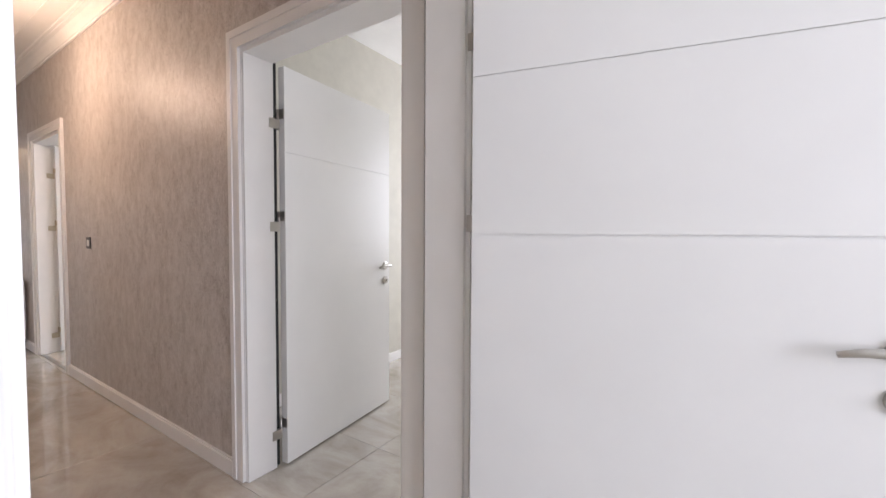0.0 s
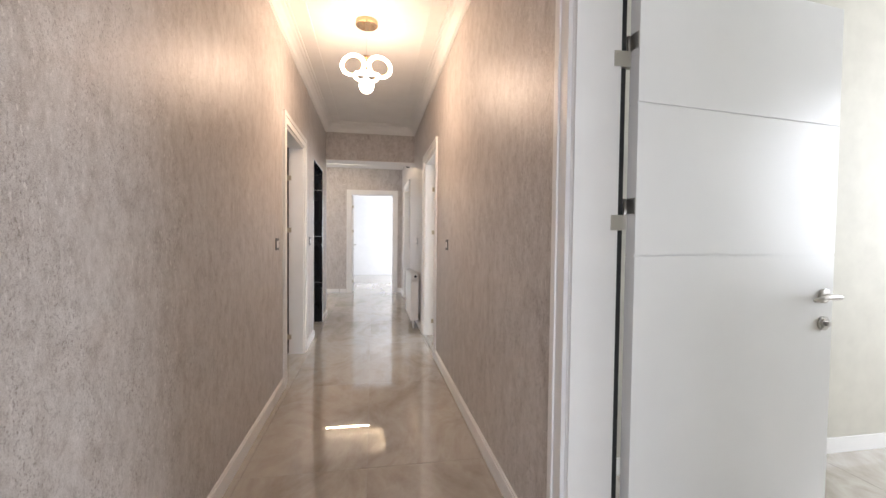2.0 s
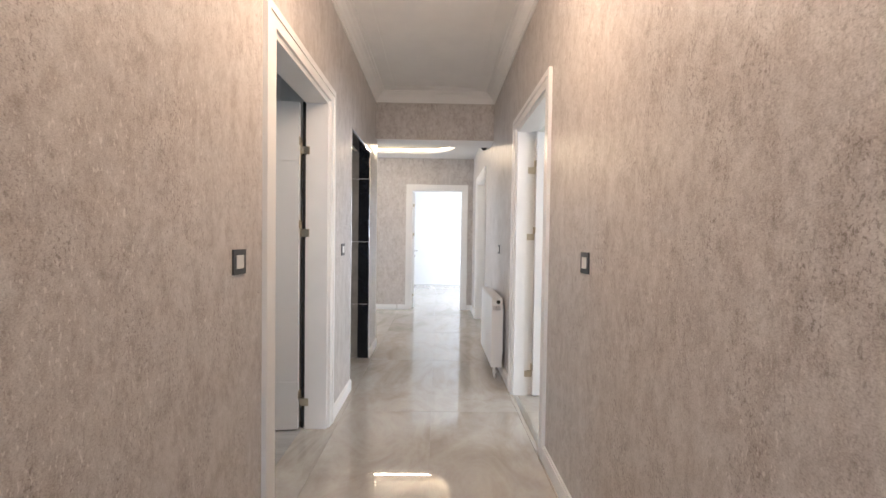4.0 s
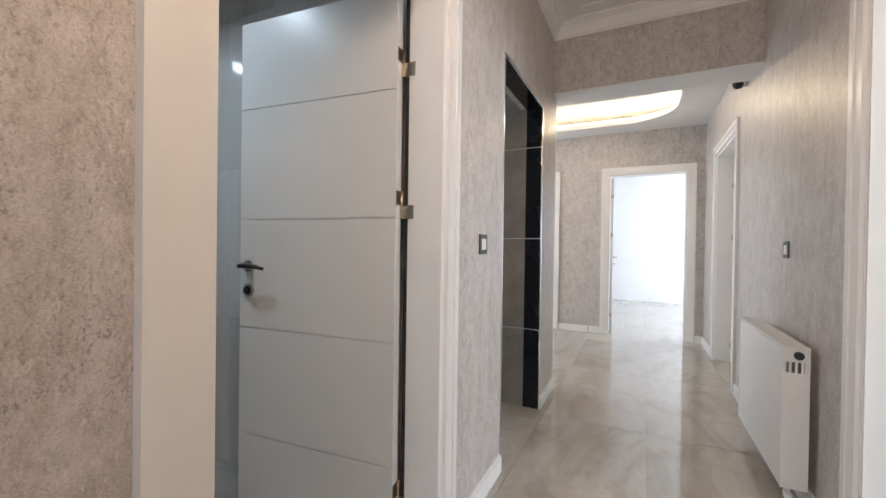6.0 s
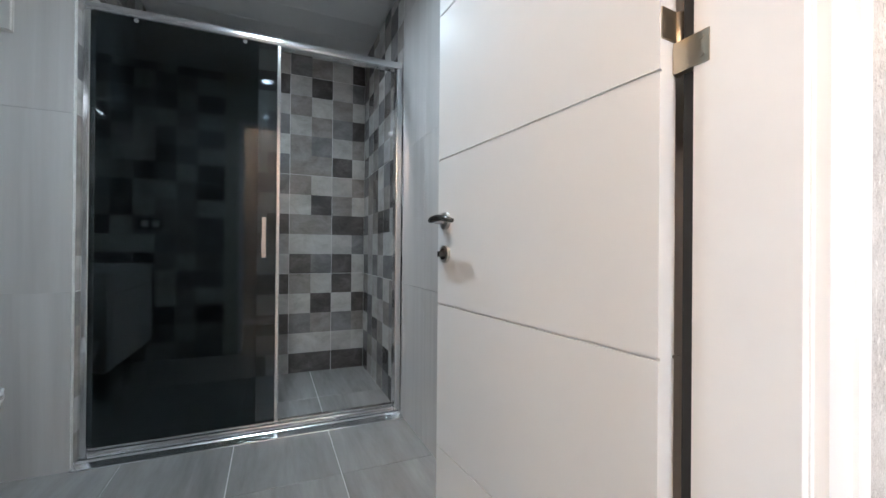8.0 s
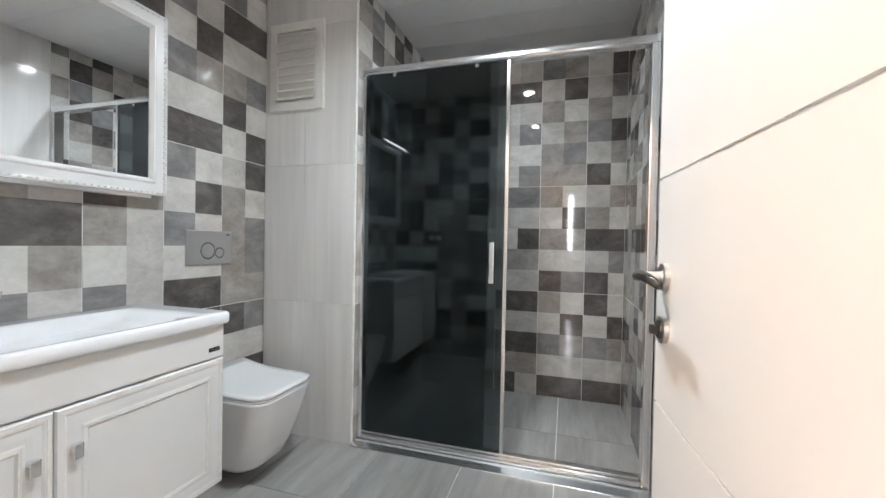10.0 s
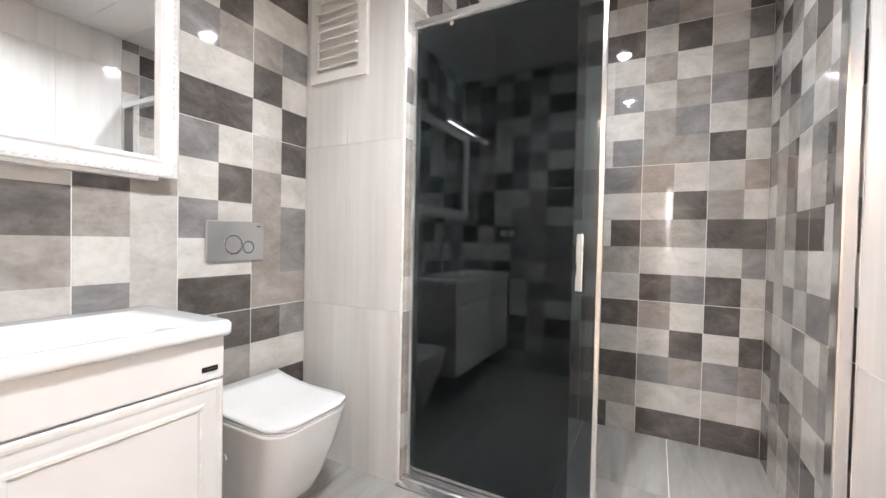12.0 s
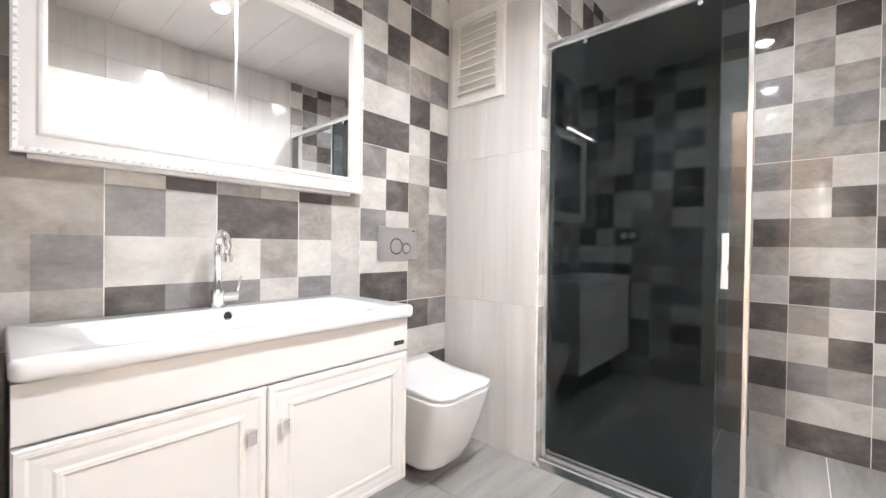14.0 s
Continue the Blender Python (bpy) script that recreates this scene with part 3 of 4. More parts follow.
# bright room beyond the hall
door("door_far", Matrix.Translation((0.235, FAR + 0.15, 0)) @ RZ(180), -1, 0.86, 2.03, 0.15, 93, "white door standing open to a bright room", M_STEEL, GROOVES)
door("door_hall_left", Matrix.Translation((-1.31, FAR + 0.15, 0)) @ RZ(180), -1, 0.84, 2.03, 0.15, 95, "white door frame to a bright room", M_STEEL, GROOVES)
door("door_hall_right", Matrix.Translation((W + TR, 3.53, 0)) @ RZ(90), -1, 0.94, 2.03, TR, 0, "white door closed in the hall wall", M_STEEL, GROOVES)


# ---- corridor things ----
def switch(m, label):
    t = thing("light_switch", m, label, "light switch", "wall switches")
    bm = bmesh.new()
    w, o = 0.0425, 0.024
    box(bm, -w, w, 0, 0.006, o, w)
    box(bm, -w, w, 0, 0.006, -w, -o)
    box(bm, -w, -o, 0, 0.006, -o, o)
    box(bm, o, w, 0, 0.006, -o, o)
    box(bm, -o, o, 0, 0.002, -o, o)
    part("surround", bm, M_SWITCH_F, t, "dark grey plastic surround")
    bm = boxes((-o + .0008, o - .0008, 0.002, 0.0085, -o + .0008, o - .0008))
    bevel(bm, 0.002)
    part("rocker", bm, M_SWITCH_K, t, "cream rocker key")


LEFT, RIGHT = RZ(-90), RZ(90)
switch(Matrix.Translation((0, -1.125, 1.107)) @ LEFT, "dark framed switch with a cream rocker on papered wall")
switch(Matrix.Translation((0, 0.375, 1.112)) @ LEFT, "dark framed switch beside the black tiled opening")
switch(Matrix.Translation((W, -0.895, 1.107)) @ RIGHT, "dark framed switch with a cream rocker on papered wall")
switch(Matrix.Translation((W, 1.354, 1.107)) @ RIGHT, "dark framed switch above the white radiator")


def radiator(m, length, height):
    t = thing("radiator", m, "white panel radiator on the corridor wall", "radiator")
    d = 0.075
    for y0, y1 in ((0.03, 0.044), (0.03 + d, 0.044 + d)):
        bm = bmesh.new()
        box(bm, 0.004, length - 0.004, y0, y1, 0, height - .012)
        part("panel", bm, M_RADI, t)
    for x in (0, length - 0.003):
        bm = bmesh.new()
        box(bm, x, x + 0.003, 0.028, 0.046 + d, 0.0, height - 0.11)
        box(bm, x, x + 0.003, 0.028, 0.046 + d, height - 0.065, height)
        for k in range(5):
            y = 0.028 + k * (0.018 + d) / 4.55
            box(bm, x, x + 0.003, y, y + 0.009, height - 0.11, height - 0.065)
        part("side_cover", bm, M_RADI, t)
    bm = bmesh.new()
    box(bm, 0.003, length - 0.003, 0.03, 0.034, height - .008, height)
    box(bm, 0.003, length - 0.003, 0.040 + d, 0.044 + d, height - .008, height)
    for i in range(int(length / 0.02)):
        box(bm, 0.006 + i * 0.02, 0.012 + i * 0.02, 0.034, 0.040 + d, height - .006, height - .002)
    part("top_grille", bm, M_RADI, t)
    bm = bmesh.new()
    cyl(bm, (-0.002, 0.03 + d / 2, height - .035), (-0.014, 0.03 + d / 2, height - .035), 0.017, 16)
    part("plug", bm, M_DARK, t, "dark bleed plug")
    bm = bmesh.new()
    cyl(bm, (0.03, 0.09, 0.0), (0.03, 0.09, -0.05), 0.012, 12)
    cyl(bm, (0.03, 0.09, -0.03), (-0.03, 0.09, -0.03), 0.014, 14)
    part("valve", bm, M_SWITCH_K, t, "white plastic valve")
    bm = bmesh.new()
    tube(bm, [(0.03, 0.09, -0.05), (0.03, 0.088, -0.075), (0.025, 0.082, -0.1)], 0.008, 8)
    part("pipe", bm, M_RADI, t, "", True)
    for x in (0.12, length - 0.12):
        part("bracket", boxes((x, x + 0.03, 0.0, 0.03, 0.08, height - 0.08)), M_RADI, t)


radiator(Matrix.Translation((W, 0.915, 0.10)) @ RIGHT, 0.80, 0.60)


def camera_box():
    t = thing("security_camera", Matrix.Translation((W - .005, 2.30, 2.31)), "small black and white dome camera under the beam", "security camera")
    bm = bmesh.new()
    cyl(bm, (0, 0, 0), (-0.03, 0, 0), 0.035, 20)
    part("mount", bm, M_SWITCH_K, t, "white round mount")
    bm = bmesh.new()
    bmesh.ops.create_uvsphere(bm, u_segments=18, v_segments=10, radius=0.036, matrix=Matrix.Translation((-0.05, -0.01, -0.012)))
    part("dome", bm, M_BLACK, t, "glossy black dome", True)


camera_box()


def ring_points(c, r, normal, n=40):
    q = Vector(normal).to_track_quat("Z", "Y")
    return [Vector(c) + q @ Vector((r * math.cos(2 * math.pi * i / n), r * math.sin(2 * math.pi * i / n), 0)) for i in range(n)]


def pendant(x, y):
    t = thing("pendant_lamp", Matrix.Translation((x, y, 0)), "gold pendant lamp with glowing rings and a globe", "pendant lamp")
    bm = bmesh.new()
    cyl(bm, (0, 0, CZ), (0, 0, CZ - 0.028), 0.082, 40)
    cyl(bm, (0, 0, CZ - .028), (0, 0, CZ - 0.032), 0.082, 40, 0.077)
    for a in (0, 120, 240):
        cyl(bm, (0.045 * math.cos(radians(a)), 0.045 * math.sin(radians(a)), CZ - .032), (0.045 * math.cos(radians(a)), 0.045 * math.sin(radians(a)), CZ - .040), 0.006, 10)
    part("canopy", bm, M_GOLD, t, "round gold ceiling rose")
    bm = bmesh.new()
    cyl(bm, (0, 0, CZ - 0.032), (0, 0, 2.50), 0.0012, 6)
    part("cable", bm, M_STEEL, t)
    bm = bmesh.new()
    cyl(bm, (0, 0, 2.49), (0, 0, 2.505), 0.03, 20)
    cyl(bm, (0, 0, 2.28), (0, 0, 2.49), 0.006, 10)
    part("stem", bm, M_GOLD, t)
    for cx, cy, z, nrm in ((-0.098, 0, 2.435, (-.25, .5, .83)), (0.098, 0, 2.435, (.25, .5, .83)), (0, -0.03, 2.345, (0, .05, 1)), (0, 0.10, 2.42, (0, -.4, .9))):
        dx, dy = Vector((cx, cy)).normalized() if cx or cy else (0, 0)
        c = (cx, cy, z)
        bm = bmesh.new()
        tube(bm, ring_points(c, 0.083, nrm), 0.0125, 10, True)
        part("ring", bm, M_GLOW, t, "glowing acrylic ring", True)
        bm = bmesh.new()
        tube(bm, ring_points(c, 0.0675, nrm), 0.0035, 8, True)
        part("ring_band", bm, M_GOLD, t, "gold inner band", True)
        bm = bmesh.new()
        cyl(bm, (0, 0, z + .03), (c[0] - dx * 0.06, c[1] - dy * 0.06, z + .03), 0.004, 8)
        part("arm", bm, M_GOLD, t)
    bm = bmesh.new()
    bmesh.ops.create_uvsphere(bm, u_segments=24, v_segments=14, radius=0.055, matrix=Matrix.Translation((0, 0, 2.29)))
    part("globe", bm, M_GLOW, t, "glowing white globe", True)


pendant(0.62, -1.06)


def socket(m):
    t = thing("wall_socket", m, "dark framed double socket on the tiled bathroom wall", "wall socket")
    part("surround", boxes((-.08, .08, 0, .007, -.042, .042)), M_SWITCH_F, t)
    for x in (-.036, .036):
        bm = bmesh.new()
        box(bm, x - .026, x + .026, .007, .010, -.026, .026)
        bevel(bm, .002)
        part("insert", bm, M_SWITCH_K, t, "pale socket insert")


def black_opening():
    """Opening lined with black marble tiles and a thin bright edge trim."""
    y0, y1, z1 = 0.66, 1.487, 2.05
    t = thing("opening_lining", Matrix(), "black marble tiles lining an open doorway", "tiled opening", "", "structure")
    bz = [0, 0.54, 1.16, 1.78, z1]
    for a, b in zip(bz, bz[1:]):
        part("tile", boxes((-0.105, -0.001, y1 - 0.012, y1, a + .002, b - .002)), M_BLACKTILE, t)
        bm = boxes((-0.105, -0.001, y0 - 0.02, y0 - 0.008, a + .002, b - .002))
        part("tile", bm, M_BLACKTILE, t)
    for a, b in ((y0 - 0.008, (y0 + y1) / 2), ((y0 + y1) / 2 + .001, y1 - 0.012)):
        part("tile", boxes((-0.105, -0.001, a, b, z1 - 0.012, z1)), M_BLACKTILE, t)
    part("grout", boxes((-0.104, -0.002, y1 - 0.0105, y1 - 0.0005, 0.001, z1 - .013), (-0.104, -0.002, y0 - .0195, y0 - .0095, 0.001, z1 - .013)), M_GROUT_PALE, t, "pale joints between the black tiles")
    bm = boxes((-0.004, 0.004, y0 - 0.022, y0 - 0.008, 0, z1 - .012), (-0.004, 0.004, y1 - 0.006, y1 + 0.006, 0, z1 + .006), (-0.004, 0.004, y0 - 0.022, y1 - .006, z1 - .006, z1 + .006))
    part("edge_trim", bm, M_ALU, t, "thin bright metal edge trim")


black_opening()
for x0, x1 in ((-1.745, -1.2), (-1.198, -0.7), (-0.698, -0.106)):
    for z0, z1 in zip((0, .54, 1.16, 1.78, 2.40), (.54, 1.16, 1.78, 2.40, CZ)):
        part("wall_tile", boxes((x0, x1, 1.479, 1.489, z0 + .0015, z1 - .0015)), M_TAUPETILE, bpy.data.objects["wall_hall_near"])
part("grout", boxes((-1.745, -0.106, 1.481, 1.4895, 0, CZ)), M_GROUT_PALE, bpy.data.objects["wall_hall_near"], "pale joints between taupe tiles")
structure("trim_wall_end", boxes((-TH, 0.0, 1.9505, 1.975, 0, BEAMZ - .008)), M_CASING, "white lining on the end of the corridor wall", "trim")

# ---- bathroom fittings ----
SOCKET_Y, SOCKET_Z = -1.49, 1.115
socket(Matrix.Translation((-TH - .007, SOCKET_Y, SOCKET_Z)) @ RIGHT)


def light_bar():
    t = thing("mirror_light", Matrix.Translation((-0.40, -1.86, 1.952)), "slim lit light bar on top of the mirror cabinet", "light bar")
    bm = boxes((-0.235, 0.235, -0.012, 0.045, -0.005, 0.004))
    part("housing", bm, M_ALU, t)
    part("diffuser", boxes((-0.23, 0.23, 0.045, 0.060, -0.005, 0.006)), M_BAR, t, "lit white diffuser")


light_bar()


def downlight(x, y):
    t = thing("ceiling_spot", Matrix.Translation((x, y, BZ)), "lit round recessed spot in the bathroom ceiling", "recessed spot", "bathroom ceiling spots")
    bm = bmesh.new()
    tube(bm, ring_points((0, 0, -0.002), 0.050, (0, 0, 1), 32), 0.006, 8, True)
    part("bezel", bm, M_CASING, t, "", True)
    bm = bmesh.new()
    cyl(bm, (0, 0, -0.002), (0, 0, -0.006), 0.046, 32)
    part("diffuser", bm, M_SPOT, t, "bright lit diffuser")


for sx, sy in ((-2.12, -0.64), (-1.06, -0.66)):
    downlight(sx, sy)


def shower():
    x = -1.912
    y0, y1 = SHAFT_Y + 0.004, NORTH - 0.012
    t = thing("shower_screen", Matrix(), "sliding smoked-glass shower screen in a polished aluminium frame", "shower screen")
    for a, b in ((y0, y0 + 0.035), (y1 - 0.035, y1)):
        bm = boxes((x - 0.03, x + 0.03, a, b, 0.0265, 1.93))
        bevel(bm, 0.006)
        part("post", bm, M_ALU, t)
    bm = boxes((x - 0.034, x + 0.034, y0 + .0, y1, 1.93, 1.97))
    bevel(bm, 0.016, 4)
    part("top_rail", bm, M_ALU, t)
    for nm, hw, inset, za, zb in (("bottom_rail", 0.034, .035, 0.026, 0.054), ("guide_track", 0.018, .035, 0.054, 0.062)):
        bm = boxes((x - hw, x + hw, y0 + inset, y1 - inset, za, zb))
        bevel(bm, 0.009 if hw > .03 else 0.003)
        part(nm, bm, M_ALU, t)
    bm = bmesh.new()
    sill = [(-.04, .001), (.088, .001), (.086, .007), (.052, .020), (.046, .026), (-.04, .026)]
    ends = [[bm.verts.new((x + a, yy, b)) for a, b in sill] for yy in (y0, y1)]
    for k in range(len(sill)):
        bm.faces.new((ends[0][k], ends[0][(k + 1) % len(sill)], ends[1][(k + 1) % len(sill)], ends[1][k]))
    bm.faces.new(ends[0])
    bm.faces.new(ends[1][::-1])
    part("threshold", bm, M_ALU, t, "sloping aluminium threshold")
    bm = boxes((x - 0.021, x - 0.015, y0 + 0.03, -0.66, 0.055, 1.935))
    part("fixed_pane", bm, M_SMOKE, t, "fixed smoked glass pane")
    slide = part("sliding_pane", boxes((x + 0.012, x + 0.018, y0 + 0.05, -0.575, 0.062, 1.935)), M_SMOKE, t, "sliding smoked glass pane")
    bm = boxes((x + 0.006, x + 0.024, -0.575, -0.557, 0.062, 1.935))
    bevel(bm, 0.004)
    part("edge_profile", bm, M_ALU, slide)
    bm = boxes((x + 0.020, x + 0.044, -0.640, -0.616, 0.875, 1.075))
    bevel(bm, 0.004)
    part("pull_handle", bm, M_CHROME, slide, "flat chrome pull handle")
    for y in (-1.15, -0.72):
        bm = bmesh.new()
        cyl(bm, (x + .004, y, 1.921), (x + .024, y, 1.921), 0.009, 16)
        part("roller", bm, M_CHROME, slide)


shower()


def vent():
    t = thing("wall_vent", Matrix.Translation((SHAFT_X, -1.70, 2.0)) @ RZ(-90), "white louvred ventilation grille in the tiled shaft", "ventilation grille")
    w, h = 0.165, 0.235
    bm = bmesh.new()
    for b in ((-w, w, 0.006, 0.022, h - .045, h), (-w, w, 0.006, 0.022, -h, -h + .045), (-w, -w + .045, 0.006, 0.022, -h + .045, h - .045), (w - .045, w, 0.006, 0.022, -h + .045, h - .045)):
        box(bm, *b)
    box(bm, -w - .006, w + .006, 0.006, 0.010, -h - .006, h + .006)
    part("frame", bm, M_SWITCH_K, t)
    for k in range(9):
        z = -h + 0.066 + k * (2 * h - 0.13) / 8
        bm = bmesh.new()
        box(bm, -w + .045, w - .045, -0.018, 0.018, -0.0025, 0.0025, 0, Matrix.Translation((0, 0.022, z)) @ Matrix.Rotation(radians(-38), 4, "X"))
        part("slat", bm, M_SWITCH_K, t)


vent()


def rounded(bm, x0, x1, y0, y1, r, z, n=6, rf=None):
    """Ring of vertices round a rectangle whose front corners (y1) are rounded by rf, the back ones by r."""
    rf = r if rf is None else rf
    pts = []
    for cx, cy, a0, q in ((x1 - rf, y1 - rf, 0, rf), (x0 + rf, y1 - rf, 90, rf), (x0 + r, y0 + r, 180, r), (x1 - r, y0 + r, 270, r)):
        for i in range(n + 1):
            a = radians(a0 + 90 * i / n)
            pts.append(bm.verts.new((cx + q * math.cos(a), cy + q * math.sin(a), z)))
    return pts


def loft(bm, rings, cap=True):
    for a, b in zip(rings, rings[1:]):
        k = len(a)
        for i in range(k):
            f = bm.faces.new((a[i], a[(i + 1) % k], b[(i + 1) % k], b[i]))
            f.smooth = True
    if cap:
        bm.faces.new(rings[0][::-1])
        bm.faces.new(rings[-1])


def toilet():
    cx = -1.478
    t = thing("toilet", Matrix.Translation((cx, SOUTH + 0.007, 0)), "white wall-hung toilet with a closed slim lid", "toilet")
    bm = bmesh.new()
    spec = [(0.055, 0.105, 0.31, .07), (0.066, 0.122, 0.345, .085), (0.09, 0.134, 0.372, .09), (0.15, 0.147, 0.40, .09), (0.26, 0.164, 0.437, .085), (0.34, 0.175, 0.457, .08), (0.385, 0.180, 0.465, .075), (0.395, 0.181, 0.468, .075)]
    loft(bm, [rounded(bm, -w, w, 0.0, d, 0.012, z, 8, rf) for z, w, d, rf in spec])
    part("bowl", bm, M_CERAMIC, t, "", True)
    bm = bmesh.new()
    loft(bm, [rounded(bm, -.178, .178, 0.045, 0.466, 0.02, 0.397, 8, .075), rounded(bm, -.180, .180, 0.045, 0.469, 0.02, 0.404, 8, .075)])
    part("seat", bm, M_CERAMIC, t)
    # slim lid that sweeps up towards the wall
    bm = bmesh.new()
    nu, nv, lay = 12, 16, []
    for lift, inset in ((0.0, .002), (0.010, 0.0), (0.015, .005)):
        rows = []
        for v in range(nv + 1):
            y = 0.034 + 0.438 * (v / nv) ** 0.8
            k = max(0.0, y - 0.397)
            w = 0.108 + math.sqrt(max(0.0, 0.075 ** 2 - k * k)) - inset
            z = 0.409 + lift + 0.034 * max(0.0, 1 - (y - .034) / .27) ** 2
            rows.append([bm.verts.new((w * (2 * u / nu - 1), y - (inset if v == nv else 0), z)) for u in range(nu + 1)])
        lay.append(rows)
    for rows in (lay[0], lay[2]):
        for a, b in zip(rows, rows[1:]):
            for u in range(nu):
                bm.faces.new((a[u], a[u + 1], b[u + 1], b[u]))
    for p, q in zip(lay, lay[1:]):
        loop_p = p[0] + [r[-1] for r in p[1:-1]] + p[-1][::-1] + [r[0] for r in p[-2:0:-1]]
        loop_q = q[0] + [r[-1] for r in q[1:-1]] + q[-1][::-1] + [r[0] for r in q[-2:0:-1]]
        for k in range(len(loop_p)):
            bm.faces.new((loop_p[k], loop_p[(k + 1) % len(loop_p)], loop_q[(k + 1) % len(loop_p)], loop_q[k]))
    for f in bm.faces:
        f.smooth = True
    part("lid", bm, M_CERAMIC, t, "closed slim white lid")
    for sx in (-1, 1):
        bm = bmesh.new()
        cyl(bm, (sx * .172, 0.20, 0.27), (sx * .178, 0.20, 0.27), 0.012, 12)
        part("bolt_cap", bm, M_CERAMIC, t)


toilet()


def flush_plate():
    t = thing("flush_plate", Matrix.Translation((-1.473, SOUTH + 0.008, 1.022)), "satin chrome flush plate with two round buttons", "flush plate")
    bm = boxes((-0.125, 0.125, 0, 0.011, -0.08, 0.08))
    bevel(bm, 0.005)
    part("plate", bm, M_PLATE, t)
    for x, z, r in ((0.016, -0.014, 0.040), (-0.050, -0.024, 0.027)):
        bm = bmesh.new()
        cyl(bm, (x, 0.0095, z), (x, 0.0118, z), r, 40)
        part("button_gap", bm, M_GAP, t, "dark gap round the button")
        bm = bmesh.new()
        tube(bm, ring_points((x, 0.012, z), r, (0, 1, 0), 40), 0.0022, 8, True)
        part("button_ring", bm, M_CHROME, t, "", True)
        bm = bmesh.new()
        cyl(bm, (x, 0.010, z), (x, 0.0135, z), r - 0.006, 36)
        cyl(bm, (x, 0.0135, z), (x, 0.0148, z), r - 0.006, 36, r - 0.009)
        part("button", bm, M_PLATE, t)
    part("mark", boxes((-0.108, -0.09, 0.011, 0.0115, 0.060, 0.066)), M_SWITCH_F, t, "small dark maker's mark")


flush_plate()

VX0, VX1 = -1.167, -0.182
VF = -1.452                 # front of the basin


def vanity():
    t = thing("vanity_cabinet", Matrix(), "white wall-hung vanity with two framed doors", "vanity cabinet")
    cx0, cx1, yb, yf = VX0 + 0.022, VX1 - 0.0, SOUTH + 0.008, VF - 0.035
    part("carcass", boxes((cx0, cx1, yb, yf, 0.19, 0.762)), M_VANITY, t)
    bm = boxes((cx0, cx1, yf, yf + 0.016, 0.645, 0.758))
    bevel(bm, 0.002)
    part("fascia", bm, M_VANITY, t)
    mid = (cx0 + cx1) / 2 + .02
    part("name_plate", boxes((cx0 + 0.018, cx0 + 0.062, yf + 0.016, yf + 0.018, 0.668, 0.682)), M_BLACK, t, "small black plate with a pale mark")
    part("name_mark", boxes((cx0 + 0.024, cx0 + 0.056, yf + 0.018, yf + 0.0185, 0.6745, 0.6755)), M_STEEL, t)
    for i, (a, b) in enumerate(((cx0, mid - 0.0015), (mid + 0.0015, cx1))):
        z0, z1 = 0.185, 0.638
        bm = bmesh.new()
        box(bm, a, b, yf + .001, yf + 0.014, z0, z1)
        rings = [(0.0, 0.014), (0.004, 0.0185), (0.018, 0.0195), (0.024, 0.0178), (0.040, 0.0182), (0.054, 0.0178), (0.060, 0.0195), (0.068, 0.0195), (0.073, 0.0165)]
        loops = []
        for o, h in rings:
            loops.append([bm.verts.new((p, yf + h, q)) for p, q in ((a + o, z0 + o), (b - o, z0 + o), (b - o, z1 - o), (a + o, z1 - o))])
        for p, q in zip(loops, loops[1:]):
            for k in range(4):
                bm.faces.new((p[k], p[(k + 1) % 4], q[(k + 1) % 4], q[k]))
        bm.faces.new(loops[-1])
        dr = part("cabinet_door", bm, M_VANITY, t)
        for o in (0.010, 0.064):
            bm = bmesh.new()
            yy = yf + 0.0195
            box(bm, a + o, b - o, yy, yy + .0008, z1 - o - .004, z1 - o)
            box(bm, a + o, a + o + .004, yy, yy + .0008, z0 + o, z1 - o - .004)
            part("gilded_line", bm, M_PATINA, dr, "worn gilded line on the moulding")
        kx = b - 0.042 if i == 0 else a + 0.042
        bm = bmesh.new()
        box(bm, kx - .011, kx + .011, yf + 0.014, yf + 0.032, 0.527, 0.542)
        box(bm, kx - .011, kx + .011, yf + 0.026, yf + 0.034, 0.502, 0.542)
        bevel(bm, 0.003)
        part("knob", bm, M_CHROME, dr, "small chrome pull")


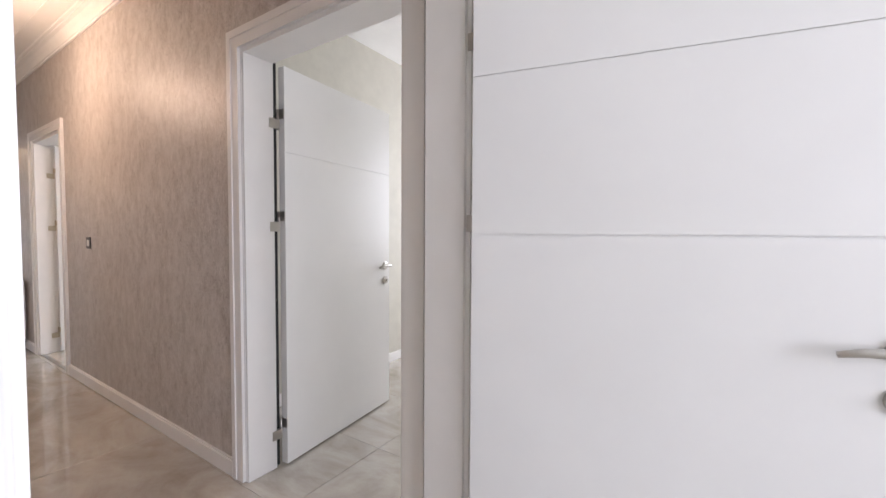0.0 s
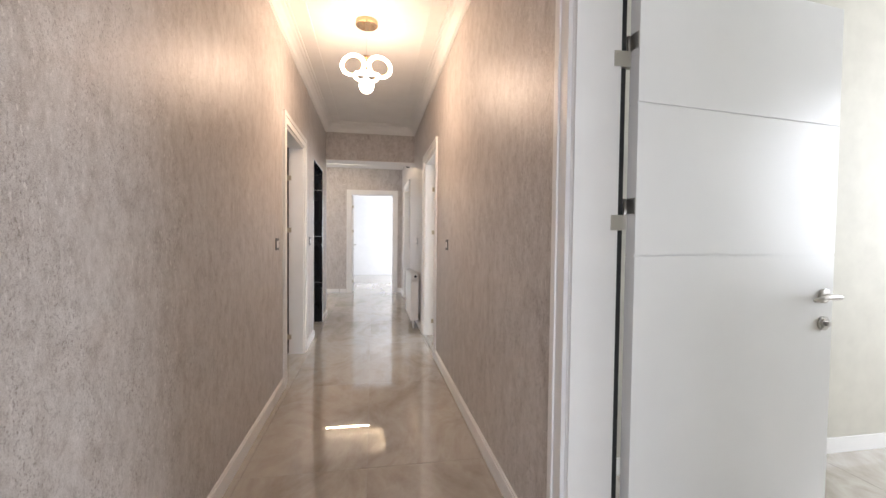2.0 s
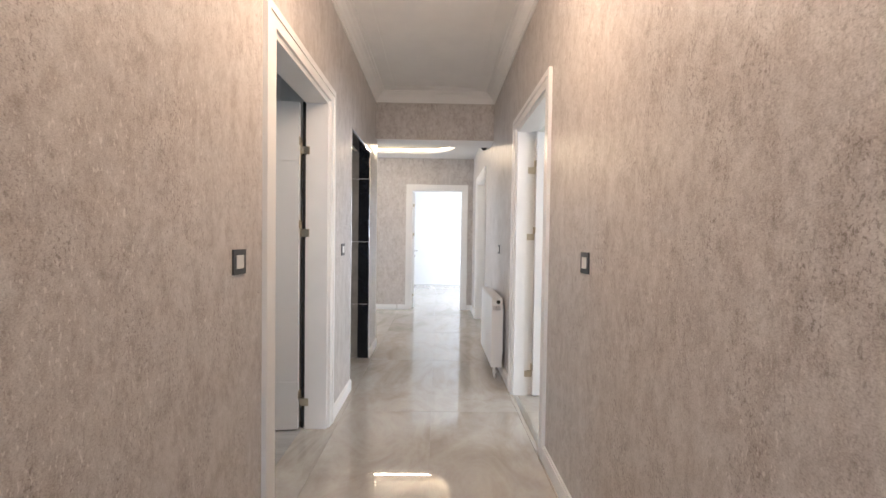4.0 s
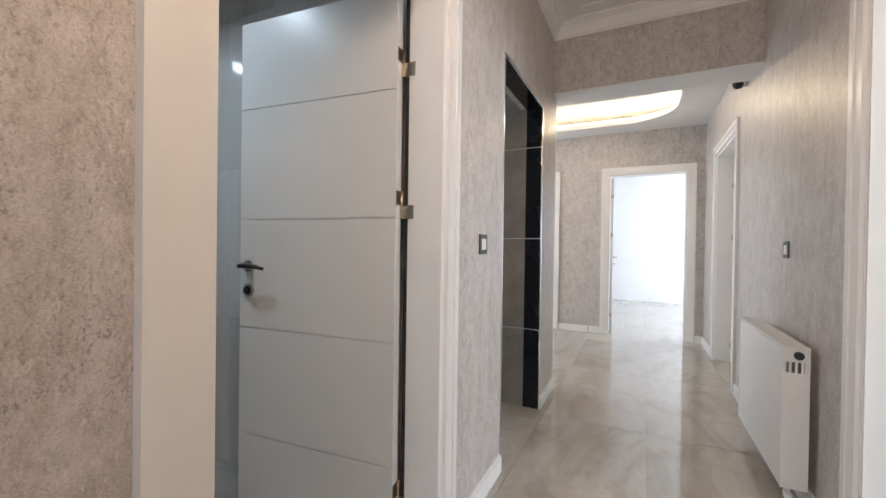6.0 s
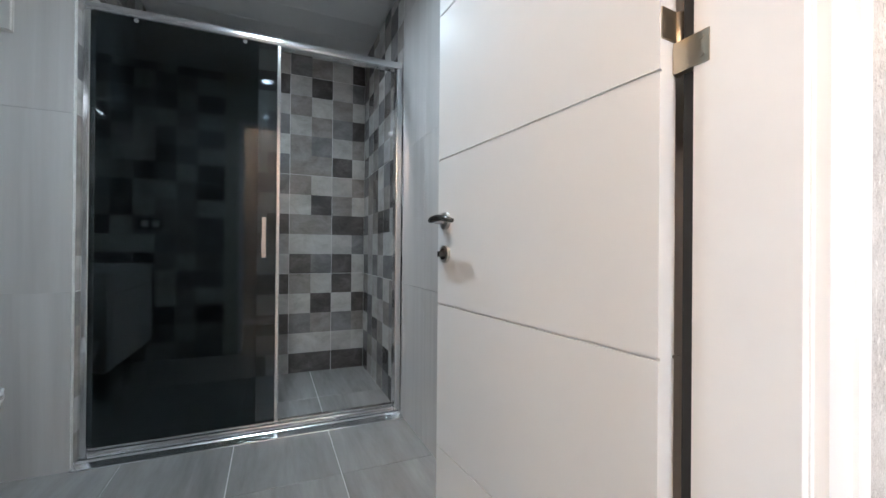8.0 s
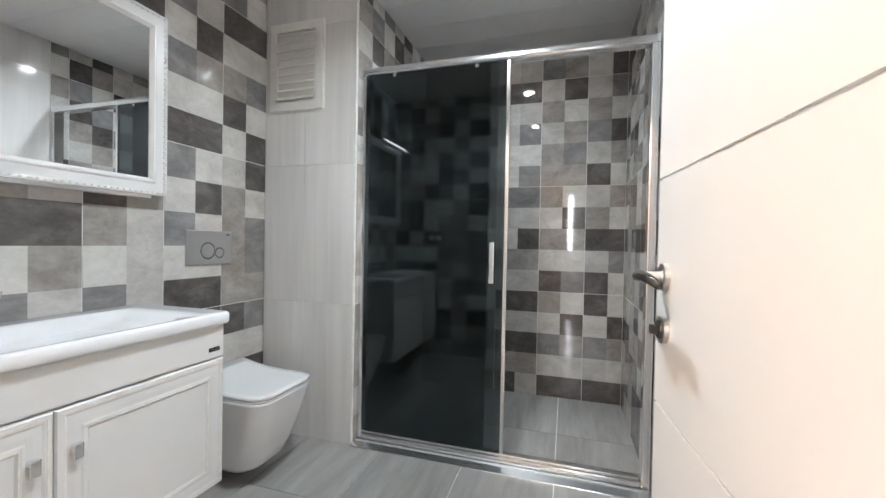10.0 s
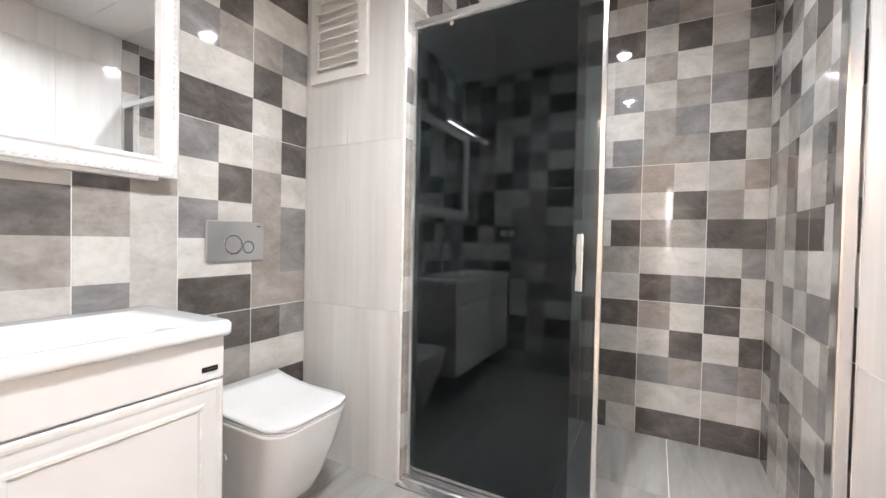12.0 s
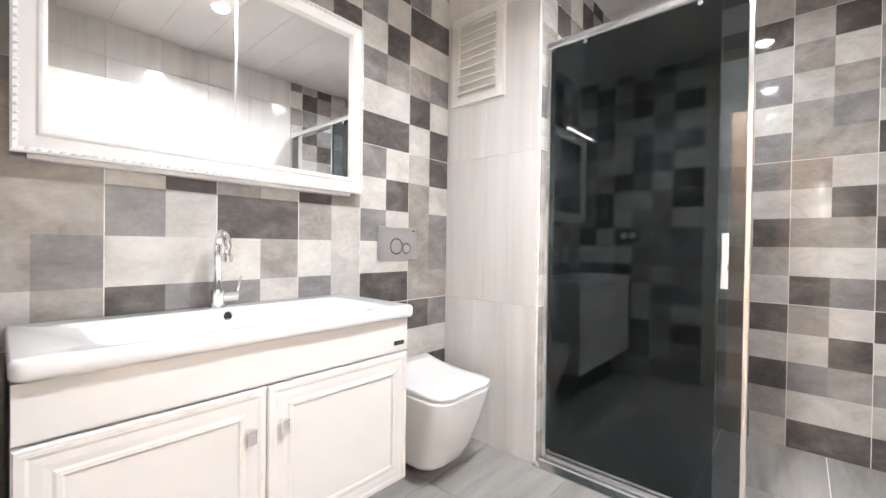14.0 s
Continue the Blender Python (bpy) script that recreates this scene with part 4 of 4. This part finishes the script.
def basin():
    t = thing("washbasin", Matrix(), "wide white ceramic countertop washbasin", "washbasin")
    x0, x1, y0, y1, z0, z1 = VX0, VX1 + .004, SOUTH + 0.008, VF, 0.762, 0.802
    bm = bmesh.new()
    outer = [rounded(bm, x0 + .004, x1 - .004, y0, y1 - .004, 0.004, z0, 5, .022), rounded(bm, x0, x1, y0, y1, 0.004, z0 + .008, 5, .026),
             rounded(bm, x0, x1, y0, y1, 0.004, z1 - .008, 5, .026), rounded(bm, x0 + .006, x1 - .006, y0 + .001, y1 - .006, 0.004, z1, 5, .024)]
    rim = rounded(bm, x0 + 0.17, x1 - 0.12, y0 + 0.115, y1 - 0.028, 0.05, z1, 5, .05)
    low1 = rounded(bm, x0 + 0.185, x1 - 0.135, y0 + 0.123, y1 - 0.036, 0.05, z1 - 0.02, 5, .05)
    low2 = rounded(bm, x0 + 0.26, x1 - 0.20, y0 + 0.14, y1 - 0.07, 0.06, z1 - 0.036, 5, .06)
    loft(bm, outer + [rim, low1, low2], False)
    bm.faces.new(low2)
    bm.faces.new(outer[0][::-1])
    part("bowl", bm, M_CERAMIC, t, "", True)
    bm = bmesh.new()
    cyl(bm, (-0.652, y0 + 0.128, z1 - 0.016), (-0.652, y0 + 0.131, z1 - 0.0165), 0.013, 18)
    part("overflow", bm, M_DARK, t, "dark overflow hole")
    bm = bmesh.new()
    tube(bm, ring_points((-0.652, y0 + 0.132, z1 - 0.0165), 0.0135, (0, 1, 0.1), 24), 0.0022, 8, True)
    part("overflow_ring", bm, M_CHROME, t, "", True)


def tap():
    x, y, z = -0.648, SOUTH + 0.062, 0.802
    t = thing("basin_tap", Matrix.Translation((x, y, z)), "tall chrome swan-neck tap with a side lever", "tap")
    bm = bmesh.new()
    cyl(bm, (0, 0, 0), (0, 0, 0.006), 0.027, 24)
    cyl(bm, (0, 0, 0.006), (0, 0, 0.062), 0.021, 24)
    part("body", bm, M_CHROME, t)
    bm = bmesh.new()
    pts = [(0, 0, 0.06), (0, 0, 0.20)] + [(0, 0.04 - 0.04 * math.cos(radians(a)), 0.20 + 0.045 * math.sin(radians(a))) for a in range(15, 181, 15)] + [(0, 0.08, 0.175)]
    tube(bm, pts, 0.0125, 14)
    part("spout", bm, M_CHROME, t, "", True)
    bm = bmesh.new()
    cyl(bm, (0, 0.08, 0.175), (0, 0.08, 0.155), 0.0155, 16)
    part("aerator", bm, M_CHROME, t)
    bm = bmesh.new()
    cyl(bm, (0, 0, 0.036), (-0.060, 0.0, 0.036), 0.016, 18)
    part("side_valve", bm, M_CHROME, t)
    bm = bmesh.new()
    tube(bm, [(-0.058, 0, 0.045), (-0.066, 0, 0.07), (-0.074, 0.0, 0.10)], [0.006, 0.005, 0.004], 10)
    part("lever", bm, M_CHROME, t, "", True)


vanity()
basin()
tap()


def mirror_cabinet():
    x0, x1, z0, z1 = -1.218, -0.185, 1.232, 1.945
    yb, yf = SOUTH + 0.008, -1.862
    t = thing("mirror_cabinet", Matrix(), "white framed mirror cabinet with two mirrored doors", "mirror cabinet")
    part("carcass", boxes((x0 + .05, x1 - .03, yb, yf, z0 - .012, z1 - .02)), M_VANITY, t)
    mid = (x0 + x1) / 2
    fw = 0.066
    bm = bmesh.new()
    prof = [(0, 0.0), (0, 0.018), (0.005, 0.021), (0.014, 0.016), (0.044, 0.017), (0.050, 0.022), (0.056, 0.022), (fw, 0.008), (fw, 0)]
    loops = [[bm.verts.new((p, yf + h, q)) for p, q in ((x0 + o, z0 + o), (x1 - o, z0 + o), (x1 - o, z1 - o), (x0 + o, z1 - o))] for o, h in prof]
    for p, q in zip(loops, loops[1:] + loops[:1]):
        for k in range(4):
            bm.faces.new((p[k], p[(k + 1) % 4], q[(k + 1) % 4], q[k]))
    part("frame", bm, M_VANITY, t)
    bm = bmesh.new()
    step = 0.021
    def bead(px, pz, ax):
        v = Matrix.Translation((px, yf + 0.019, pz)) @ Matrix.Rotation(radians(35), 4, "Y") @ Matrix.Diagonal((0.0085, 0.004, 0.0042, 1))
        bmesh.ops.create_icosphere(bm, subdivisions=1, radius=1, matrix=v)
    for i in range(int((x1 - x0 - .02) / step)):
        bead(x0 + 0.015 + i * step, z0 + 0.010, 0)
        bead(x0 + 0.015 + i * step, z1 - 0.010, 0)
    for i in range(int((z1 - z0 - .05) / step)):
        bead(x0 + 0.010, z0 + 0.03 + i * step, 1)
        bead(x1 - 0.010, z0 + 0.03 + i * step, 1)
    tagged(part("beading", bm, M_VANITY, t, "carved rope beading", True), kind="stuff")
    for a, b in ((x0 + fw - .002, mid - .002), (mid + .002, x1 - fw + .002)):
        part("mirror_pane", boxes((a, b, yf + 0.001, yf + 0.006, z0 + fw - .002, z1 - fw + .002)), M_MIRROR, t, "clear mirror glass")
    part("divider", boxes((mid - .004, mid + .004, yf + .001, yf + .0085, z0 + fw, z1 - fw)), M_ALU, t)


mirror_cabinet()


# ---- tiles and floor slabs ----
PH = 0.1474                      # height of one printed patch; five to a tile
# printed tones of the tiles, row by row upwards from the floor
SHOWER_ROWS = ["mgldd|ldddd", "gmlmm|mLLlL", "dgmdd|dgmgm", "lLdgl|lLdLd", "gdmld|dmLdL", "mgdll|ldgdL", "Lgmdm|mLLlg", "dmglL|dmmdd", "lLdgl|lLdmL",
               "gmLdg|gmLlm", "dlmgl|gmmdL", "mgLmL|Lmglm", "Lmgdl|glmgd", "gdlmL|lmLmL", "mLgdd|dldlg", "dglmL|lgmLd", "LLmgd|mdLgl"]
SOUTH_ROWS = ["gmLdlLmgdLlm", "mLdgmlgdLmgl", "dmlLgdmLlgdm", "LLmdgLlmgdLm", "gddmLlgLmdlg", "mmddlglggdml", "gmLLlLmLLLgm", "gmlglmddlgmm",
              "LmdLmdlmdLmm", "dlLgmdLgdlLm", "dLddLmglmdgL", "LdLLgdLmlLdg", "gmmgLlgdmLgl", "LLdLdmLgdlLm", "ddlgLmdLgmdl", "LgdmgLlmdLgm", "mlLdgmLdlgLd"]


def mosaic(parent, origin, u, nrm, cols, tone_rows, name="wall_tile"):
    """Tiles two patches wide and five high, set along u from origin; cols gives the patch edges. Each is a thin slab proud of the wall."""
    u, nrm, origin = Vector(u), Vector(nrm), Vector(origin)
    bed = bmesh.new()
    box(bed, cols[0], cols[-1], 0.0005, 0.0056, 0.0, BZ - 0.002)
    for v in bed.verts:
        v.co = origin + u * v.co.x + nrm * v.co.y + Vector((0, 0, v.co.z))
    bmesh.ops.recalc_face_normals(bed, faces=bed.faces)
    part("grout", bed, M_GROUT_PALE, parent, "thin pale grout joints")
    for c in range(0, len(cols) - 1, 2):
        ce = cols[c:c + 3]
        for r in range(0, 17, 5):
            rows = [k for k in range(r, min(r + 5, 17)) if k * PH < BZ - 0.01]
            if not rows:
                continue
            g = 0.0015
            us = list(ce)
            zs = [k * PH for k in rows] + [min((rows[-1] + 1) * PH, BZ - 0.001)]
            us[0] += g
            us[-1] -= g
            zs[0] += g
            zs[-1] -= g
            bm = bmesh.new()
            grid = [[bm.verts.new(origin + u * a + nrm * 0.007 + Vector((0, 0, z))) for a in us] for z in zs]
            for i in range(len(zs) - 1):
                for j in range(len(us) - 1):
                    f = bm.faces.new((grid[i][j], grid[i][j + 1], grid[i + 1][j + 1], grid[i + 1][j]))
                    row = tone_rows[rows[i] % len(tone_rows)]
                    f.material_index = TONE_ORDER.index(row[(c + j) % len(row)])
            edge = grid[0] + [q[-1] for q in grid[1:]] + grid[-1][-2::-1] + [q[0] for q in grid[-2:0:-1]]
            back = [bm.verts.new(v.co - nrm * 0.006) for v in edge]
            for i in range(len(edge)):
                j = (i + 1) % len(edge)
                f = bm.faces.new((edge[i], edge[j], back[j], back[i]))
                f.material_index = 1
            part(name, bm, [TONES[k] for k in TONE_ORDER], parent)


OBJ = bpy.data.objects
# back wall of the shower: patches run along y
rows_back = [(r.split("|")[0] + r.split("|")[1]) for r in SHOWER_ROWS]
cols_back = [SHAFT_Y + 0.007, -1.232, -1.080, -0.929, -0.777, -0.625, -0.474, -0.322, -0.170, -0.018, NORTH - 0.007]
mosaic(OBJ["wall_bath_back"], (BACK, 0, 0), (0, 1, 0), (1, 0, 0), cols_back, rows_back)
# long wall behind vanity and toilet, from the shaft towards the door
cols_south = [SHAFT_X + 0.007, -1.694, -1.547, -1.400, -1.252, -1.105, -0.958, -0.810, -0.663, -0.516, -0.369, -0.222, -TH - 0.001]
mosaic(OBJ["wall_bath_south"], (0, SOUTH, 0), (1, 0, 0), (0, 1, 0), cols_south, SOUTH_ROWS)
shifted = [r[5:] + r[:5] for r in SOUTH_ROWS]
cols_side = [BACK + 0.007 + i * 0.1475 for i in range(7)] + [-1.852]
mosaic(shaft, (0, SHAFT_Y, 0), (1, 0, 0), (0, 1, 0), cols_side, shifted)
cols_north = [BACK + 0.007 + i * 0.149 for i in range(7)] + [-1.884]
mosaic(OBJ["wall_bath_north"], (0, NORTH, 0), (1, 0, 0), (0, -1, 0), cols_north, [r[3:] + r[:3] for r in SOUTH_ROWS])


def slabs(parent, name, rects, place, thick, material, g=0.0012):
    """Flat tiles; place maps (a, b, depth) to the world."""
    for a0, a1, b0, b1 in rects:
        bm = bmesh.new()
        box(bm, a0 + g, a1 - g, b0 + g, b1 - g, 0, thick)
        for v in bm.verts:
            v.co = place(*v.co)
        part(name, bm, material, parent)


def grid_rects(us, vs):
    return [(a, b, c, d) for a, b in zip(us, us[1:]) for c, d in zip(vs, vs[1:])]


ZT = [0, 0.735, 1.47, 2.205, BZ - .001]
slabs(shaft, "wall_tile", grid_rects([SOUTH + .008, -1.645, SHAFT_Y], ZT), lambda a, b, d: (SHAFT_X + d, a, b), 0.007, M_PALETILE, 0.0006)
slabs(OBJ["wall_bath_north"], "wall_tile", grid_rects([-1.878, -1.53, -1.23, -0.93, -0.63, -0.33, -TH], ZT), lambda a, b, d: (a, NORTH - d, b), 0.007, M_PALETILE, 0.0006)
cols_east = [SOUTH + 0.008, -1.757, -1.610, -1.463, -1.316, -1.169, -0.966]
mosaic(OBJ["wall_corridor_left"], (-TH, 0, 0), (0, 1, 0), (-1, 0, 0), cols_east, [r[7:] + r[:7] for r in SOUTH_ROWS])

# floors
floor_main = structure("floor", boxes((-3.1, 5.1, -8.3, 8.3, -0.12, -0.008)), M_GROUT, "polished pale marble-look tile floor", "floor")
rng = random.Random(7)
fxs = [0.65 + 0.6 * i for i in range(-4, 8)]
fys = [-8.2] + [-2.11 + 1.18 * i for i in range(-5, 9)] + [8.25]
for a0, a1, b0, b1 in grid_rects(fxs, fys):
    if a1 < -0.1 and b1 < 1.0 and b0 > -4.3:
        continue
    tx, ty = rng.uniform(-.0009, .0009), rng.uniform(-.0005, .0005)
    ca, cb = (a0 + a1) / 2, (b0 + b1) / 2
    slabs(floor_main, "floor_tile", [(a0, a1, b0, b1)], lambda a, b, d: (a, b, d - 0.0085 + tx * (a - ca) + ty * (b - cb)), 0.008, M_FLOOR, 0.0010)
structure("floor_bath", boxes((BACK, -TH, SOUTH, NORTH, -0.007, -0.001)), M_GROUT_PALE, "grey tiled bathroom floor", "floor")
fx = [BACK, -2.32, -1.86, -1.40, -0.94, -0.48, -TH]
fy = [SOUTH, -1.60, -1.17, -0.745, -0.32, NORTH]
slabs(OBJ["floor_bath"], "floor_tile", grid_rects(fx, fy), lambda a, b, d: (a, b, d - 0.001), 0.004, M_BATHFLOOR, 0.002)
drain = thing("floor_drain", Matrix.Translation((-2.35, -0.95, 0.003)), "small square steel drain in the shower floor", "drain")
part("grate", boxes((-.06, .06, -.06, .06, 0, .003)), M_STEEL, drain)
for k in range(5):
    part("slot", boxes((-.045, .045, -.04 + k * .019, -.034 + k * .019, .003, .0035)), M_GAP, drain)
